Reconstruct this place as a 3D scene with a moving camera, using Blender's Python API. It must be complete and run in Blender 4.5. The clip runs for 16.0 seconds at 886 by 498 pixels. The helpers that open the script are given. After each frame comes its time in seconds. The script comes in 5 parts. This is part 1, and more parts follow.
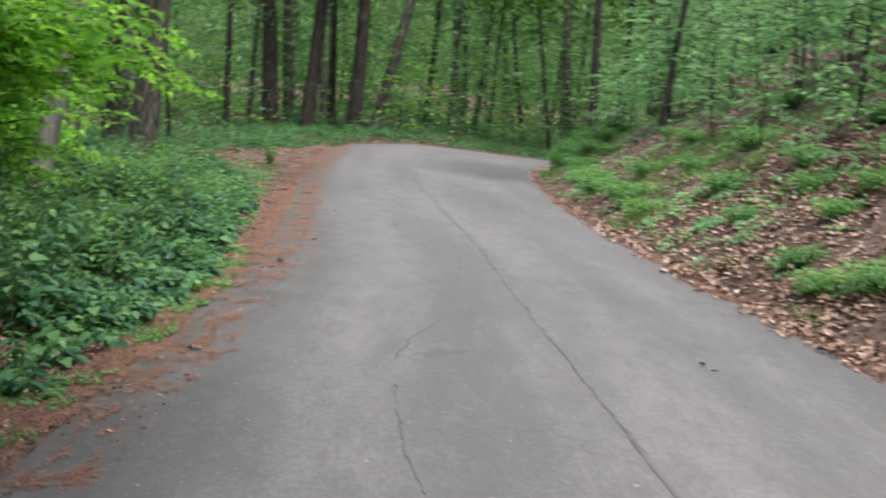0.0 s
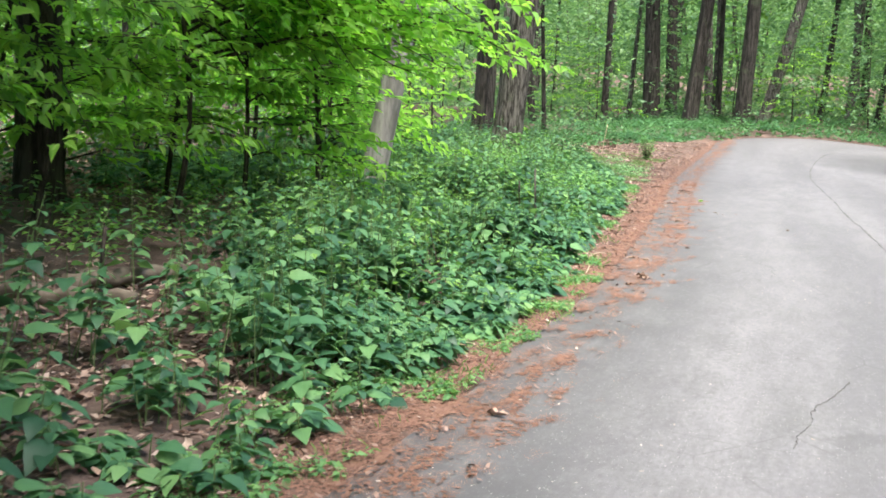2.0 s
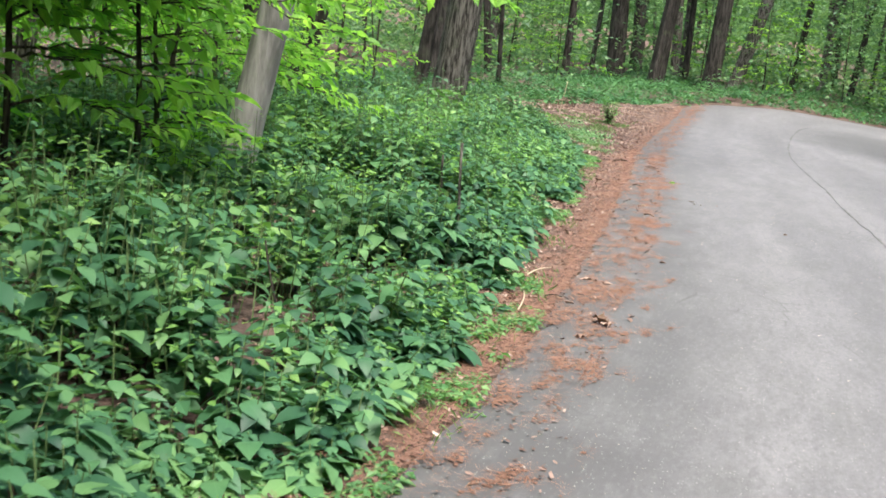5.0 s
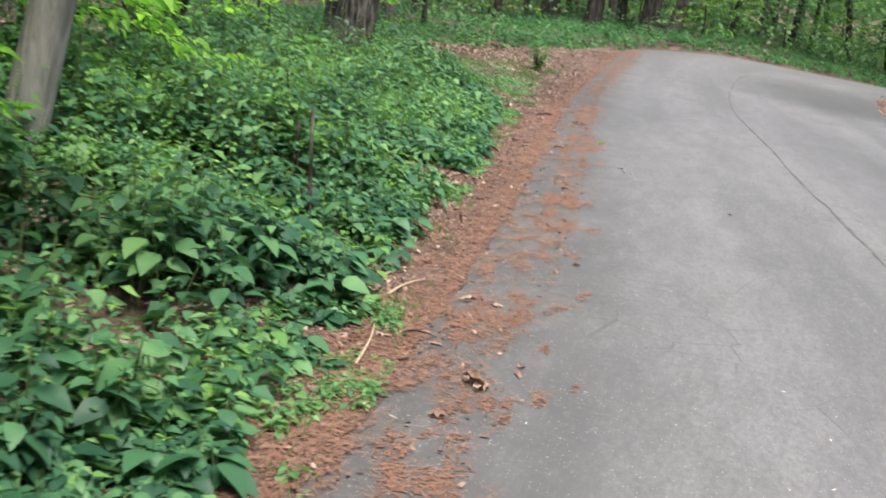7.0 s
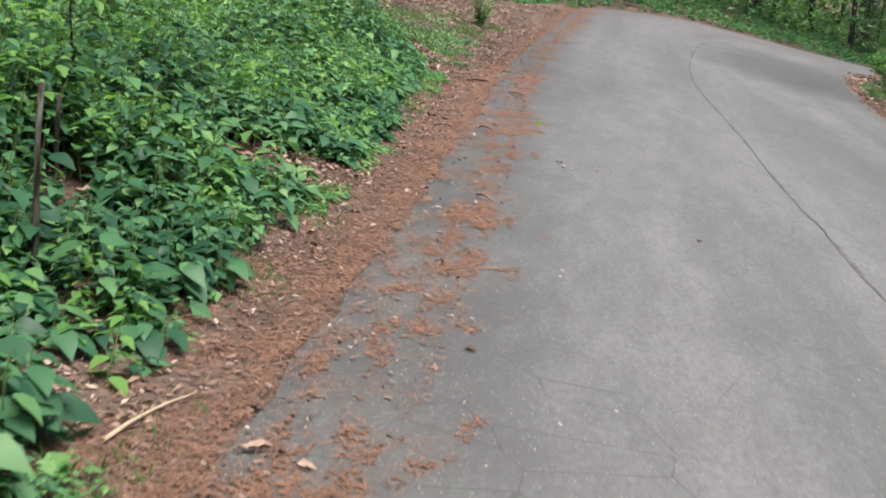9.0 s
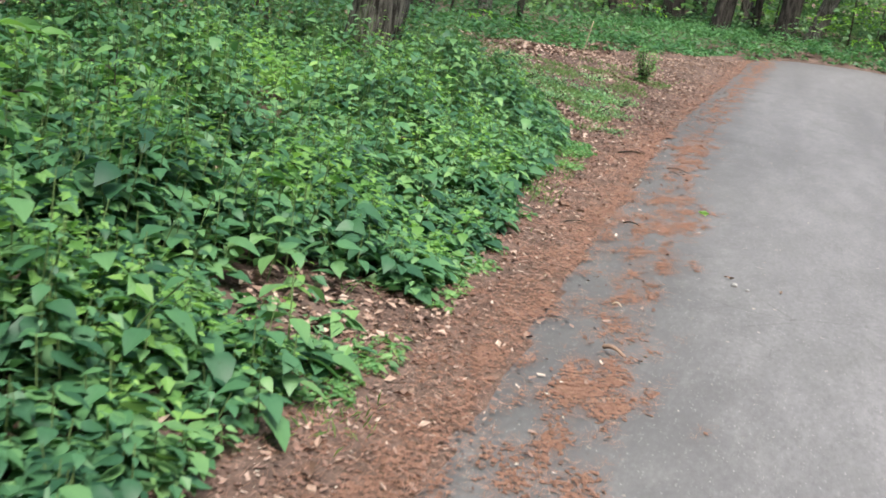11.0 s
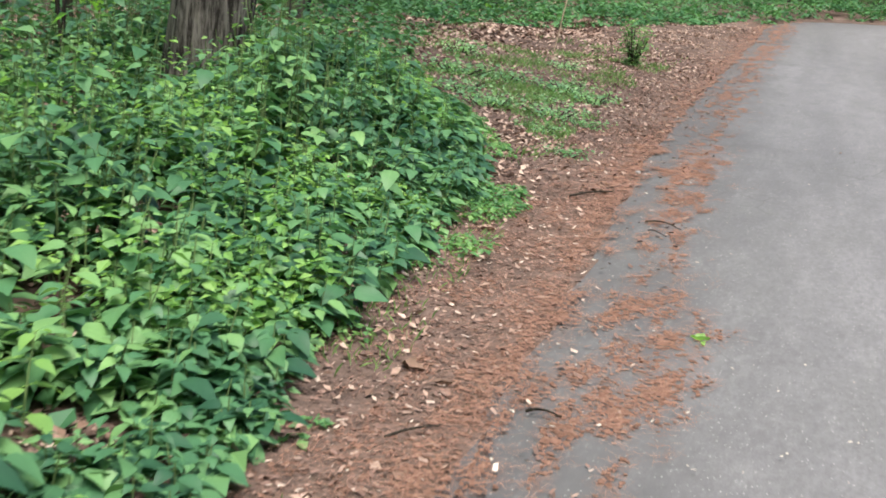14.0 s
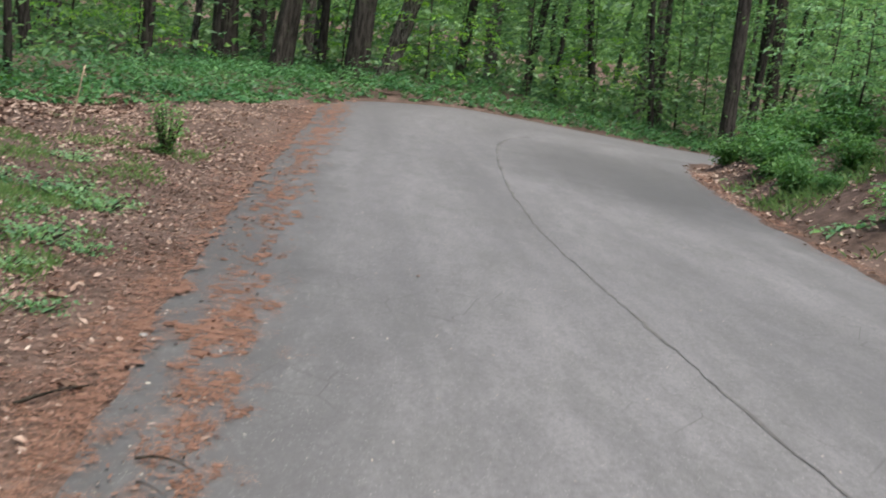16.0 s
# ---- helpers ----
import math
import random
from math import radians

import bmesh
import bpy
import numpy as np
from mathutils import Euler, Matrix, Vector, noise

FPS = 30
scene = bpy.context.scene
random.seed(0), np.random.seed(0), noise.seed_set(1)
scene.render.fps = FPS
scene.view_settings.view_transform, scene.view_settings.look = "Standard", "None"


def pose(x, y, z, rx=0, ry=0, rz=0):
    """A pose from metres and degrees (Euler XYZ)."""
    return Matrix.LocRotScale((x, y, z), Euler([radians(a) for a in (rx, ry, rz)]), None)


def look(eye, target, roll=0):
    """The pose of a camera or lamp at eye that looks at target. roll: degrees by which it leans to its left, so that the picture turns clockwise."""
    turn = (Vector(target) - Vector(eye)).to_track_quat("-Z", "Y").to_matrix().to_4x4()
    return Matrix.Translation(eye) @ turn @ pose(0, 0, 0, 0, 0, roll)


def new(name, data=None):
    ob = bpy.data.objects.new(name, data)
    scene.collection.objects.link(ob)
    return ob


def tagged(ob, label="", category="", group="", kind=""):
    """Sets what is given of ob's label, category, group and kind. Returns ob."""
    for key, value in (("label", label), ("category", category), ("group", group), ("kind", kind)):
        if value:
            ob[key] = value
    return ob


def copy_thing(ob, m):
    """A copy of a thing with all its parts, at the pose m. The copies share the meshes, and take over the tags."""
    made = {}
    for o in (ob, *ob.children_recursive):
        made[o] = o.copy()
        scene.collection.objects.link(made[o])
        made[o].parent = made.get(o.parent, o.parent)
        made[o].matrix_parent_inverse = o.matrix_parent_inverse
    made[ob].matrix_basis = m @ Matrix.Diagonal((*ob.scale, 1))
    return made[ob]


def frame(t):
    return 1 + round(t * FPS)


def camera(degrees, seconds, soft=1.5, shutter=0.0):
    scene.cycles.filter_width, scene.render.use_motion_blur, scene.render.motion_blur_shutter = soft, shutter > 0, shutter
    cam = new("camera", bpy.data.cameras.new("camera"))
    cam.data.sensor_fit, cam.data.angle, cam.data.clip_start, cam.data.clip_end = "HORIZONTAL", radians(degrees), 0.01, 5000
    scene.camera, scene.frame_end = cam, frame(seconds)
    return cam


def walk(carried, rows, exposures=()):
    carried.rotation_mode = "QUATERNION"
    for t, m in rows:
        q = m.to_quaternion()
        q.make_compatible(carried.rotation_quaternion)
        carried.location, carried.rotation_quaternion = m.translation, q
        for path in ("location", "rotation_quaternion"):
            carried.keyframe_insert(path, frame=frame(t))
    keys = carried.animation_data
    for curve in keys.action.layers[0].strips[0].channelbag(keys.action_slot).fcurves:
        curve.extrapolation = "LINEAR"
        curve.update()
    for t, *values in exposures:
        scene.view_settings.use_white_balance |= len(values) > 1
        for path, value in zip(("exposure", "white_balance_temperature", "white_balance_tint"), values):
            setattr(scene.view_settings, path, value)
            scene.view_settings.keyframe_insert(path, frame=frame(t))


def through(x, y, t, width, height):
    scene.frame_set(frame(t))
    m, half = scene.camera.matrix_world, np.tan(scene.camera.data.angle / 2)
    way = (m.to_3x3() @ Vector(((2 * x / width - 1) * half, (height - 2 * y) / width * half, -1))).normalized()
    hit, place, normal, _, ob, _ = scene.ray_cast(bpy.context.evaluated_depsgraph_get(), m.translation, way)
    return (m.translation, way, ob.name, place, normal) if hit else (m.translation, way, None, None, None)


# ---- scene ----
cam = camera(39.2, 16.0, soft=1.7, shutter=0.35)
METRES, EYE, TILT, LEAN, TURN = 22.0, 1.5, -5.6, -2.0, 0.0
ROWS = [
    (0.0, 0.0, 0.0, 0.0, 0.0, 0.0, -0.0),
    (0.5, -0.0013, 0.0343, 0.0041, 6.5, -0.39, -2.9),
    (1.0, 0.0014, 0.0613, 0.0058, 10.58, -0.58, -0.17),
    (1.5, -0.0055, 0.0909, 0.0069, 16.33, -0.24, -1.76),
    (2.0, -0.008, 0.1204, 0.0063, 17.43, -0.38, -1.45),
    (2.5, -0.014, 0.1494, 0.0092, 16.91, 0.33, -3.54),
    (3.0, -0.0208, 0.1786, 0.0125, 17.25, -1.01, -2.72),
    (3.5, -0.0232, 0.2073, 0.016, 16.93, -2.01, -1.06),
    (4.0, -0.0285, 0.2375, 0.0187, 15.42, -2.48, -3.35),
    (6.5, -0.0394, 0.3567, 0.0355, 14.78, -3.56, -5.82),
    (7.0, -0.0407, 0.3908, 0.0379, 12.54, -5.23, -5.33),
    (7.5, -0.0441, 0.4205, 0.0373, 10.93, -6.54, -5.07),
    (8.0, -0.0472, 0.4563, 0.0408, 8.71, -6.74, -5.07),
    (8.5, -0.046, 0.4865, 0.0457, 9.31, -7.69, -6.96),
    (9.0, -0.0486, 0.5207, 0.0497, 10.32, -7.28, -8.28),
    (11.5, -0.0602, 0.6678, 0.0655, 18.93, -6.11, -8.25),
    (12.0, -0.0601, 0.7069, 0.0689, 15.76, -6.71, -6.18),
    (12.5, -0.0664, 0.7415, 0.0707, 16.01, -6.16, -8.6),
    (13.0, -0.0691, 0.7742, 0.0727, 17.08, -4.31, -4.94),
    (13.5, -0.0714, 0.8084, 0.0785, 18.75, -6.4, -4.49),
    (14.0, -0.0785, 0.8442, 0.0828, 19.05, -6.94, -4.14),
    (14.5, -0.0815, 0.8788, 0.086, 20.25, -8.05, -4.36),
    (15.0, -0.0845, 0.9152, 0.0884, 11.36, -4.71, -5.68),
    (15.5, -0.0899, 0.953, 0.0924, 2.61, -3.48, -4.41),
    (16.0, -0.0914, 0.9829, 0.0978, -1.02, -2.28, -3.88),
]
walk(cam, [(t, pose(0, 0, EYE, TILT, LEAN, TURN) @ pose(METRES * x, METRES * y, METRES * z, 90 + pitch, roll, yaw)) for t, x, y, z, yaw, pitch, roll in ROWS],
     [(0, 1.04), (0.5, 1.2), (1, 1.44), (1.6, 1.96), (2, 1.94), (2.5, 1.7), (3, 1.72), (4, 1.68), (6.5, 1.45), (7.5, 1.17), (9, 1.06), (11, 1.3), (11.5, 1.32), (12, 1.1), (12.5, 1.14), (13.5, 1.26), (14.5, 1.3), (15.2, 1.0), (16, 0.87)])

# ---- light ----
world = bpy.data.worlds.new("sky")
scene.world = world
world.use_nodes = True
wn = world.node_tree.nodes
sky = wn.new("ShaderNodeTexSky")
sky.sky_type = "NISHITA"
sky.sun_disc = False
sky.sun_elevation = radians(58)
sky.sun_rotation = radians(150)
sky.air_density, sky.dust_density, sky.ozone_density = 1.0, 3.0, 1.0
wn["Background"].inputs["Strength"].default_value = 0.15
world.node_tree.links.new(sky.outputs[0], wn["Background"].inputs["Color"])
sun = new("sun", bpy.data.lights.new("sun", "SUN"))
sun.data.energy, sun.data.angle, sun.data.color = 3.2, radians(32), (1.0, 0.96, 0.88)
sun.matrix_world = look((0, 0, 30), (-0.32 * 20, 0.45 * 20, 0))

rng = np.random.default_rng(7)


# ---- materials ----
class Nodes:
    """A node material in the making."""

    def __init__(self, name):
        self.mat = bpy.data.materials.new(name)
        self.mat.use_nodes = True
        self.tree = self.mat.node_tree
        self.bsdf = self.tree.nodes["Principled BSDF"]
        self.out = self.tree.nodes["Material Output"]

    def add(self, kind, **inputs):
        node = self.tree.nodes.new(kind)
        for key, value in inputs.items():
            self.put(value, node.inputs[key.replace("_", " ")])
        return node

    def put(self, value, socket):
        if isinstance(value, bpy.types.NodeSocket):
            self.tree.links.new(value, socket)
        else:
            socket.default_value = value

    def place(self, scale=(1, 1, 1)):
        m = self.add("ShaderNodeMapping", Vector=self.add("ShaderNodeTexCoord").outputs["Object"])
        m.inputs["Scale"].default_value = scale
        return m.outputs[0]

    def noise(self, scale, detail=4.0, rough=0.6, at=None):
        n = self.add("ShaderNodeTexNoise", Scale=scale, Detail=detail, Roughness=rough)
        if at is not None:
            self.put(at, n.inputs["Vector"])
        return n.outputs["Fac"]

    def ramp(self, fac, *stops):
        r = self.add("ShaderNodeValToRGB", Fac=fac)
        while len(r.color_ramp.elements) < len(stops):
            r.color_ramp.elements.new(0.5)
        for e, (p, c) in zip(r.color_ramp.elements, stops):
            e.position, e.color = p, (*c, 1) if len(c) == 3 else c
        return r.outputs["Color"]

    def mix(self, fac, a, b, how="MIX"):
        n = self.tree.nodes.new("ShaderNodeMix")
        n.data_type, n.blend_type = "RGBA", how
        for v, s in ((fac, n.inputs[0]), (a, n.inputs[6]), (b, n.inputs[7])):
            self.put((*v, 1) if isinstance(v, tuple) and len(v) == 3 else v, s)
        return n.outputs[2]

    def math(self, op, a, b=0.0):
        n = self.tree.nodes.new("ShaderNodeMath")
        n.operation = op
        self.put(a, n.inputs[0])
        self.put(b, n.inputs[1])
        return n.outputs[0]

    def bump(self, height, strength, distance):
        b = self.add("ShaderNodeBump", Height=height, Strength=strength, Distance=distance)
        self.put(b.outputs[0], self.bsdf.inputs["Normal"])
        return b.outputs[0]

    def done(self, color, rough=0.8, spec=0.3):
        self.put(color, self.bsdf.inputs["Base Color"])
        self.put(rough, self.bsdf.inputs["Roughness"])
        self.bsdf.inputs["Specular IOR Level"].default_value = spec
        return self.mat


def leaf_material(name, dark, mid, light, through=0.35, glow=1.5, rough=0.5):
    """A thin leaf: shaded by clump, leaf and vein, and lit through from behind."""
    n = Nodes(name)
    geo = n.add("ShaderNodeNewGeometry")
    info = n.add("ShaderNodeObjectInfo")
    patch = n.noise(0.9, 3, 0.6, geo.outputs["Position"])
    mixed = n.math("ADD", n.math("MULTIPLY", geo.outputs["Random Per Island"], 0.56), n.math("MULTIPLY", n.math("SUBTRACT", n.math("MULTIPLY", patch, 2.0), 0.5), 0.5))
    mixed = n.math("ADD", mixed, n.math("MULTIPLY", info.outputs["Random"], 0.12))
    col = n.ramp(mixed, (0.22, dark), (0.58, mid), (0.98, light))
    uv = n.add("ShaderNodeUVMap")
    sep = n.add("ShaderNodeSeparateXYZ", Vector=uv.outputs[0])
    across = n.math("ABSOLUTE", sep.outputs[0])
    rib = n.math("LESS_THAN", across, 0.05)
    slant = n.math("SUBTRACT", sep.outputs[1], n.math("MULTIPLY", across, 0.35))
    vein = n.math("LESS_THAN", n.math("FRACT", n.math("MULTIPLY", slant, 7.0)), 0.12)
    vein = n.math("MULTIPLY", n.math("MAXIMUM", rib, n.math("MULTIPLY", vein, 0.6)), 0.22)
    col = n.mix(vein, col, n.mix(1.0, col, (1.6, 1.5, 1.5), "MULTIPLY"))
    n.done(col, rough, 0.35)
    tr = n.add("ShaderNodeBsdfTranslucent", Color=n.mix(1.0, col, (glow * 1.0, glow, glow * 0.62), "MULTIPLY"))
    sh = n.add("ShaderNodeMixShader", Fac=through)
    n.tree.links.new(n.bsdf.outputs[0], sh.inputs[1])
    n.tree.links.new(tr.outputs[0], sh.inputs[2])
    n.tree.links.new(sh.outputs[0], n.out.inputs["Surface"])
    return n.mat


def bark_material(name, dark, light, scale=1.0):
    n = Nodes(name)
    at = n.place((7 * scale, 7 * scale, 0.95 * scale))
    ridge = n.noise(2.2, 6, 0.65, at)
    lichen = n.noise(2.5, 3, 0.6, n.place())
    col = n.ramp(ridge, (0.42, dark), (0.60, light))
    col = n.mix(n.ramp(lichen, (0.56, (0, 0, 0)), (0.72, (0.4, 0.4, 0.4))), col, (0.10, 0.12, 0.07))
    n.bump(ridge, 1.0, 0.05)
    return n.done(col, 0.9, 0.15)


def dead_leaf_material(name, *stops):
    n = Nodes(name)
    geo = n.add("ShaderNodeNewGeometry")
    info = n.add("ShaderNodeObjectInfo")
    f = n.math("FRACT", n.math("ADD", geo.outputs["Random Per Island"], info.outputs["Random"]))
    col = n.ramp(f, *stops)
    col = n.mix(n.noise(60, 3, 0.6, n.place()), n.mix(1.0, col, (0.6, 0.58, 0.55), "MULTIPLY"), col)
    return n.done(col, 0.75, 0.25)


def asphalt_material():
    """Aged asphalt; the UV map runs in metres across from the left edge and along the road."""
    n = Nodes("asphalt")
    at = n.place()
    uv = n.add("ShaderNodeUVMap").outputs[0]
    lane = n.add("ShaderNodeMapping", Vector=uv)
    lane.inputs["Scale"].default_value = (1.1, 0.07, 1)
    streak = n.noise(1.0, 5, 0.6, lane.outputs[0])
    patchy = n.noise(1.7, 5, 0.65, n.place((1, 0.45, 1)))
    grit = n.noise(150, 2, 0.5, at)
    stone = n.add("ShaderNodeTexVoronoi", Scale=62.0, Vector=at)
    across = n.add("ShaderNodeSeparateXYZ", Vector=uv).outputs[0]
    col = n.ramp(streak, (0.36, (0.104, 0.100, 0.105)), (0.64, (0.167, 0.161, 0.168)))
    along = n.add("ShaderNodeSeparateXYZ", Vector=uv).outputs[1]
    lower = n.math("MINIMUM", n.math("MAXIMUM", n.math("MULTIPLY", n.math("SUBTRACT", 19.0, along), 0.16), 0.0), 1.0)
    dirt = n.math("SUBTRACT", n.math("ADD", across, n.math("MULTIPLY", patchy, 2.2)), n.math("ADD", n.math("MULTIPLY", lower, 1.2), 1.25))
    col = n.mix(n.ramp(dirt, (0.1, (0.9, 0.9, 0.9)), (1.7, (0.0, 0, 0))), col, (0.062, 0.059, 0.060))
    col = n.mix(n.ramp(patchy, (0.46, (0.0, 0, 0)), (0.74, (0.6, 0.6, 0.6))), col, (0.096, 0.094, 0.092))
    coarse = n.noise(38, 5, 0.75, n.place((1, 0.4, 1)))
    blotch = n.noise(7, 5, 0.7, n.place((1, 0.22, 1)))
    col = n.mix(n.ramp(blotch, (0.36, (0.4, 0.4, 0.4)), (0.54, (0, 0, 0))), col, (0.088, 0.086, 0.087))
    col = n.mix(n.ramp(blotch, (0.54, (0, 0, 0)), (0.72, (0.35, 0.35, 0.35))), col, (0.19, 0.186, 0.186))
    col = n.mix(n.ramp(coarse, (0.36, (0.45, 0.45, 0.45)), (0.55, (0, 0, 0))), col, (0.066, 0.064, 0.065))
    col = n.mix(n.ramp(coarse, (0.57, (0, 0, 0)), (0.74, (0.35, 0.35, 0.35))), col, (0.24, 0.235, 0.235))
    col = n.mix(n.ramp(grit, (0.3, (0.35, 0.35, 0.35)), (0.7, (0, 0, 0))), col, (0.06, 0.06, 0.06))
    # darker oval across the right lane before the bend, edge broken by noise
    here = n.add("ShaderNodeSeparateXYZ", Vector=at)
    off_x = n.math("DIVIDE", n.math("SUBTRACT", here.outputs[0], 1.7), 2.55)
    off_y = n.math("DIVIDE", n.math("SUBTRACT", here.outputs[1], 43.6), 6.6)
    dark_oval = n.math("SUBTRACT", n.math("ADD", 1.0, n.math("MULTIPLY", n.math("SUBTRACT", patchy, 0.5), 0.7)), n.math("ADD", n.math("MULTIPLY", off_x, off_x), n.math("MULTIPLY", off_y, off_y)))
    col = n.mix(n.ramp(dark_oval, (0.0, (0, 0, 0)), (0.75, (0.72, 0.72, 0.72))), col, (0.064, 0.062, 0.063))
    web = n.add("ShaderNodeTexVoronoi", Scale=2.3, Vector=n.add("ShaderNodeVectorMath", Vector=at).outputs[0])
    web.feature = "DISTANCE_TO_EDGE"
    crack = n.math("MULTIPLY", n.math("LESS_THAN", n.math("ADD", web.outputs["Distance"], n.math("MULTIPLY", grit, 0.012)), 0.016), n.ramp(n.noise(0.45, 3, 0.6, at), (0.52, (0, 0, 0)), (0.62, (0.55, 0.55, 0.55))))
    col = n.mix(crack, col, (0.05, 0.049, 0.048))
    pale = n.ramp(n.math("MULTIPLY", n.math("LESS_THAN", stone.outputs["Distance"], 0.22), n.add("ShaderNodeSeparateColor", Color=stone.outputs["Color"]).outputs[0]), (0.72, (0, 0, 0)), (0.95, (0.8, 0.8, 0.8)))
    col = n.mix(pale, col, (0.30, 0.295, 0.28))
    n.bump(n.math("ADD", grit, n.math("MULTIPLY", coarse, 0.8)), 0.22, 0.003)
    return n.done(col, n.ramp(streak, (0.3, (0.72, 0.72, 0.72)), (0.7, (0.82, 0.82, 0.82))), 0.4)


def soil_material():
    n = Nodes("soil")
    at = n.place()
    big, mid, fine = n.noise(0.55, 4, 0.6, at), n.noise(6, 5, 0.65, at), n.noise(45, 4, 0.7, at)
    col = n.ramp(mid, (0.32, (0.036, 0.025, 0.021)), (0.55, (0.095, 0.064, 0.052)), (0.75, (0.19, 0.132, 0.110)))
    col = n.mix(n.ramp(big, (0.4, (0, 0, 0)), (0.65, (0.6, 0.6, 0.6))), col, n.ramp(fine, (0.3, (0.07, 0.050, 0.042)), (0.7, (0.24, 0.175, 0.148))))
    n.bump(n.math("ADD", mid, n.math("MULTIPLY", fine, 0.5)), 0.9, 0.04)
    return n.done(col, 0.95, 0.1)


def needle_mat_material():
    n = Nodes("pine_needle_litter")
    at = n.place()
    mid = n.noise(5, 4, 0.65, at)
    a = n.noise(34, 4, 0.7, n.place((8, 1.4, 1)))
    b = n.noise(34, 4, 0.7, n.place((1.6, 8, 1)))
    strand = n.math("MAXIMUM", a, b)
    col = n.ramp(strand, (0.42, (0.12, 0.066, 0.050)), (0.56, (0.25, 0.142, 0.105)), (0.72, (0.38, 0.24, 0.18)))
    col = n.mix(n.ramp(mid, (0.42, (0.0, 0, 0)), (0.68, (0.65, 0.65, 0.65))), col, (0.13, 0.075, 0.05))
    n.bump(strand, 1.0, 0.012)
    return n.done(col, 0.9, 0.15)


def plain(name, a, b, scale, rough=0.85, bump=0.004, spec=0.2):
    n = Nodes(name)
    f = n.noise(scale, 5, 0.65, n.place())
    n.bump(f, 0.7, bump)
    return n.done(n.ramp(f, (0.3, a), (0.7, b)), rough, spec)


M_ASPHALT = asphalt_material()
M_SOIL = soil_material()
M_NEEDLES = needle_mat_material()
M_SEAM = plain("tar_seam", (0.066, 0.064, 0.063), (0.150, 0.146, 0.144), 3)
M_HERB = leaf_material("herb_leaf", (0.016, 0.060, 0.031), (0.056, 0.150, 0.066), (0.165, 0.305, 0.105), 0.26, 1.5)
M_YOUNG = leaf_material("young_leaf", (0.06, 0.155, 0.045), (0.125, 0.265, 0.070), (0.23, 0.39, 0.11), 0.42, 1.6)
M_SPRAY = leaf_material("understory_leaf", (0.070, 0.19, 0.036), (0.17, 0.36, 0.062), (0.31, 0.52, 0.10), 0.6, 1.8)
M_PALE = leaf_material("bank_leaf", (0.075, 0.18, 0.095), (0.15, 0.30, 0.155), (0.29, 0.45, 0.25), 0.5, 1.8)
M_CROWN = leaf_material("canopy_leaf", (0.03, 0.09, 0.02), (0.06, 0.15, 0.026), (0.11, 0.22, 0.04), 0.42, 1.5)
M_WOODS = leaf_material("far_woods_leaf", (0.040, 0.102, 0.052), (0.094, 0.195, 0.086), (0.22, 0.36, 0.17), 0.46, 1.6)
M_BUSH = leaf_material("bush_leaf", (0.028, 0.095, 0.030), (0.062, 0.165, 0.050), (0.13, 0.26, 0.08), 0.35)
M_GRASS = leaf_material("grass_blade", (0.055, 0.125, 0.036), (0.10, 0.19, 0.06), (0.18, 0.28, 0.10), 0.35)
M_TUFT = leaf_material("bank_tuft_leaf", (0.05, 0.14, 0.05), (0.105, 0.24, 0.085), (0.22, 0.37, 0.13), 0.42, 1.6)
M_HEDGE = leaf_material("hedge_leaf", (0.025, 0.085, 0.036), (0.05, 0.145, 0.055), (0.10, 0.22, 0.075), 0.3)
M_MULCH = dead_leaf_material("mulch_chip", (0.0, (0.085, 0.055, 0.045)), (0.6, (0.205, 0.128, 0.104)), (0.9, (0.33, 0.235, 0.195)), (1.0, (0.58, 0.49, 0.42)))
M_BARK = bark_material("furrowed_bark", (0.022, 0.019, 0.016), (0.165, 0.152, 0.136), 1.6)
M_BARK_DARK = bark_material("dark_bark", (0.016, 0.014, 0.012), (0.062, 0.055, 0.048))
M_BARK_PALE = bark_material("smooth_pale_bark", (0.13, 0.125, 0.118), (0.26, 0.25, 0.238), 0.5)
M_TWIG = bark_material("twig_bark", (0.022, 0.019, 0.015), (0.075, 0.062, 0.05), 2.0)
M_LITTER = dead_leaf_material("dead_leaf", (0.0, (0.085, 0.05, 0.036)), (0.3, (0.22, 0.140, 0.108)), (0.65, (0.40, 0.285, 0.23)), (1.0, (0.52, 0.41, 0.345)))
M_NEEDLE = dead_leaf_material("pine_needle", (0.0, (0.16, 0.080, 0.054)), (0.6, (0.335, 0.174, 0.122)), (1.0, (0.47, 0.29, 0.22)))
M_BROWNLEAF = dead_leaf_material("brown_leaf", (0.0, (0.12, 0.075, 0.055)), (0.7, (0.22, 0.145, 0.11)), (1.0, (0.32, 0.225, 0.175)))
M_STRAW = plain("bleached_wood", (0.28, 0.21, 0.14), (0.47, 0.38, 0.28), 30)
M_STEM = plain("green_stem", (0.05, 0.09, 0.03), (0.11, 0.16, 0.06), 12)
M_STONE = plain("pale_stone", (0.10, 0.10, 0.10), (0.30, 0.29, 0.28), 18)
M_CHIP = dead_leaf_material("pale_fleck", (0.0, (0.28, 0.25, 0.20)), (0.5, (0.42, 0.38, 0.32)), (1.0, (0.58, 0.54, 0.47)))
M_LOG = plain("weathered_log", (0.06, 0.048, 0.038), (0.21, 0.17, 0.13), 7, bump=0.02)
M_HILL = plain("distant_woods", (0.018, 0.045, 0.016), (0.10, 0.19, 0.055), 0.55, 0.95, 0.6, 0.1)
M_TAG = plain("red_marking_tape", (0.55, 0.06, 0.05), (0.65, 0.09, 0.07), 5)


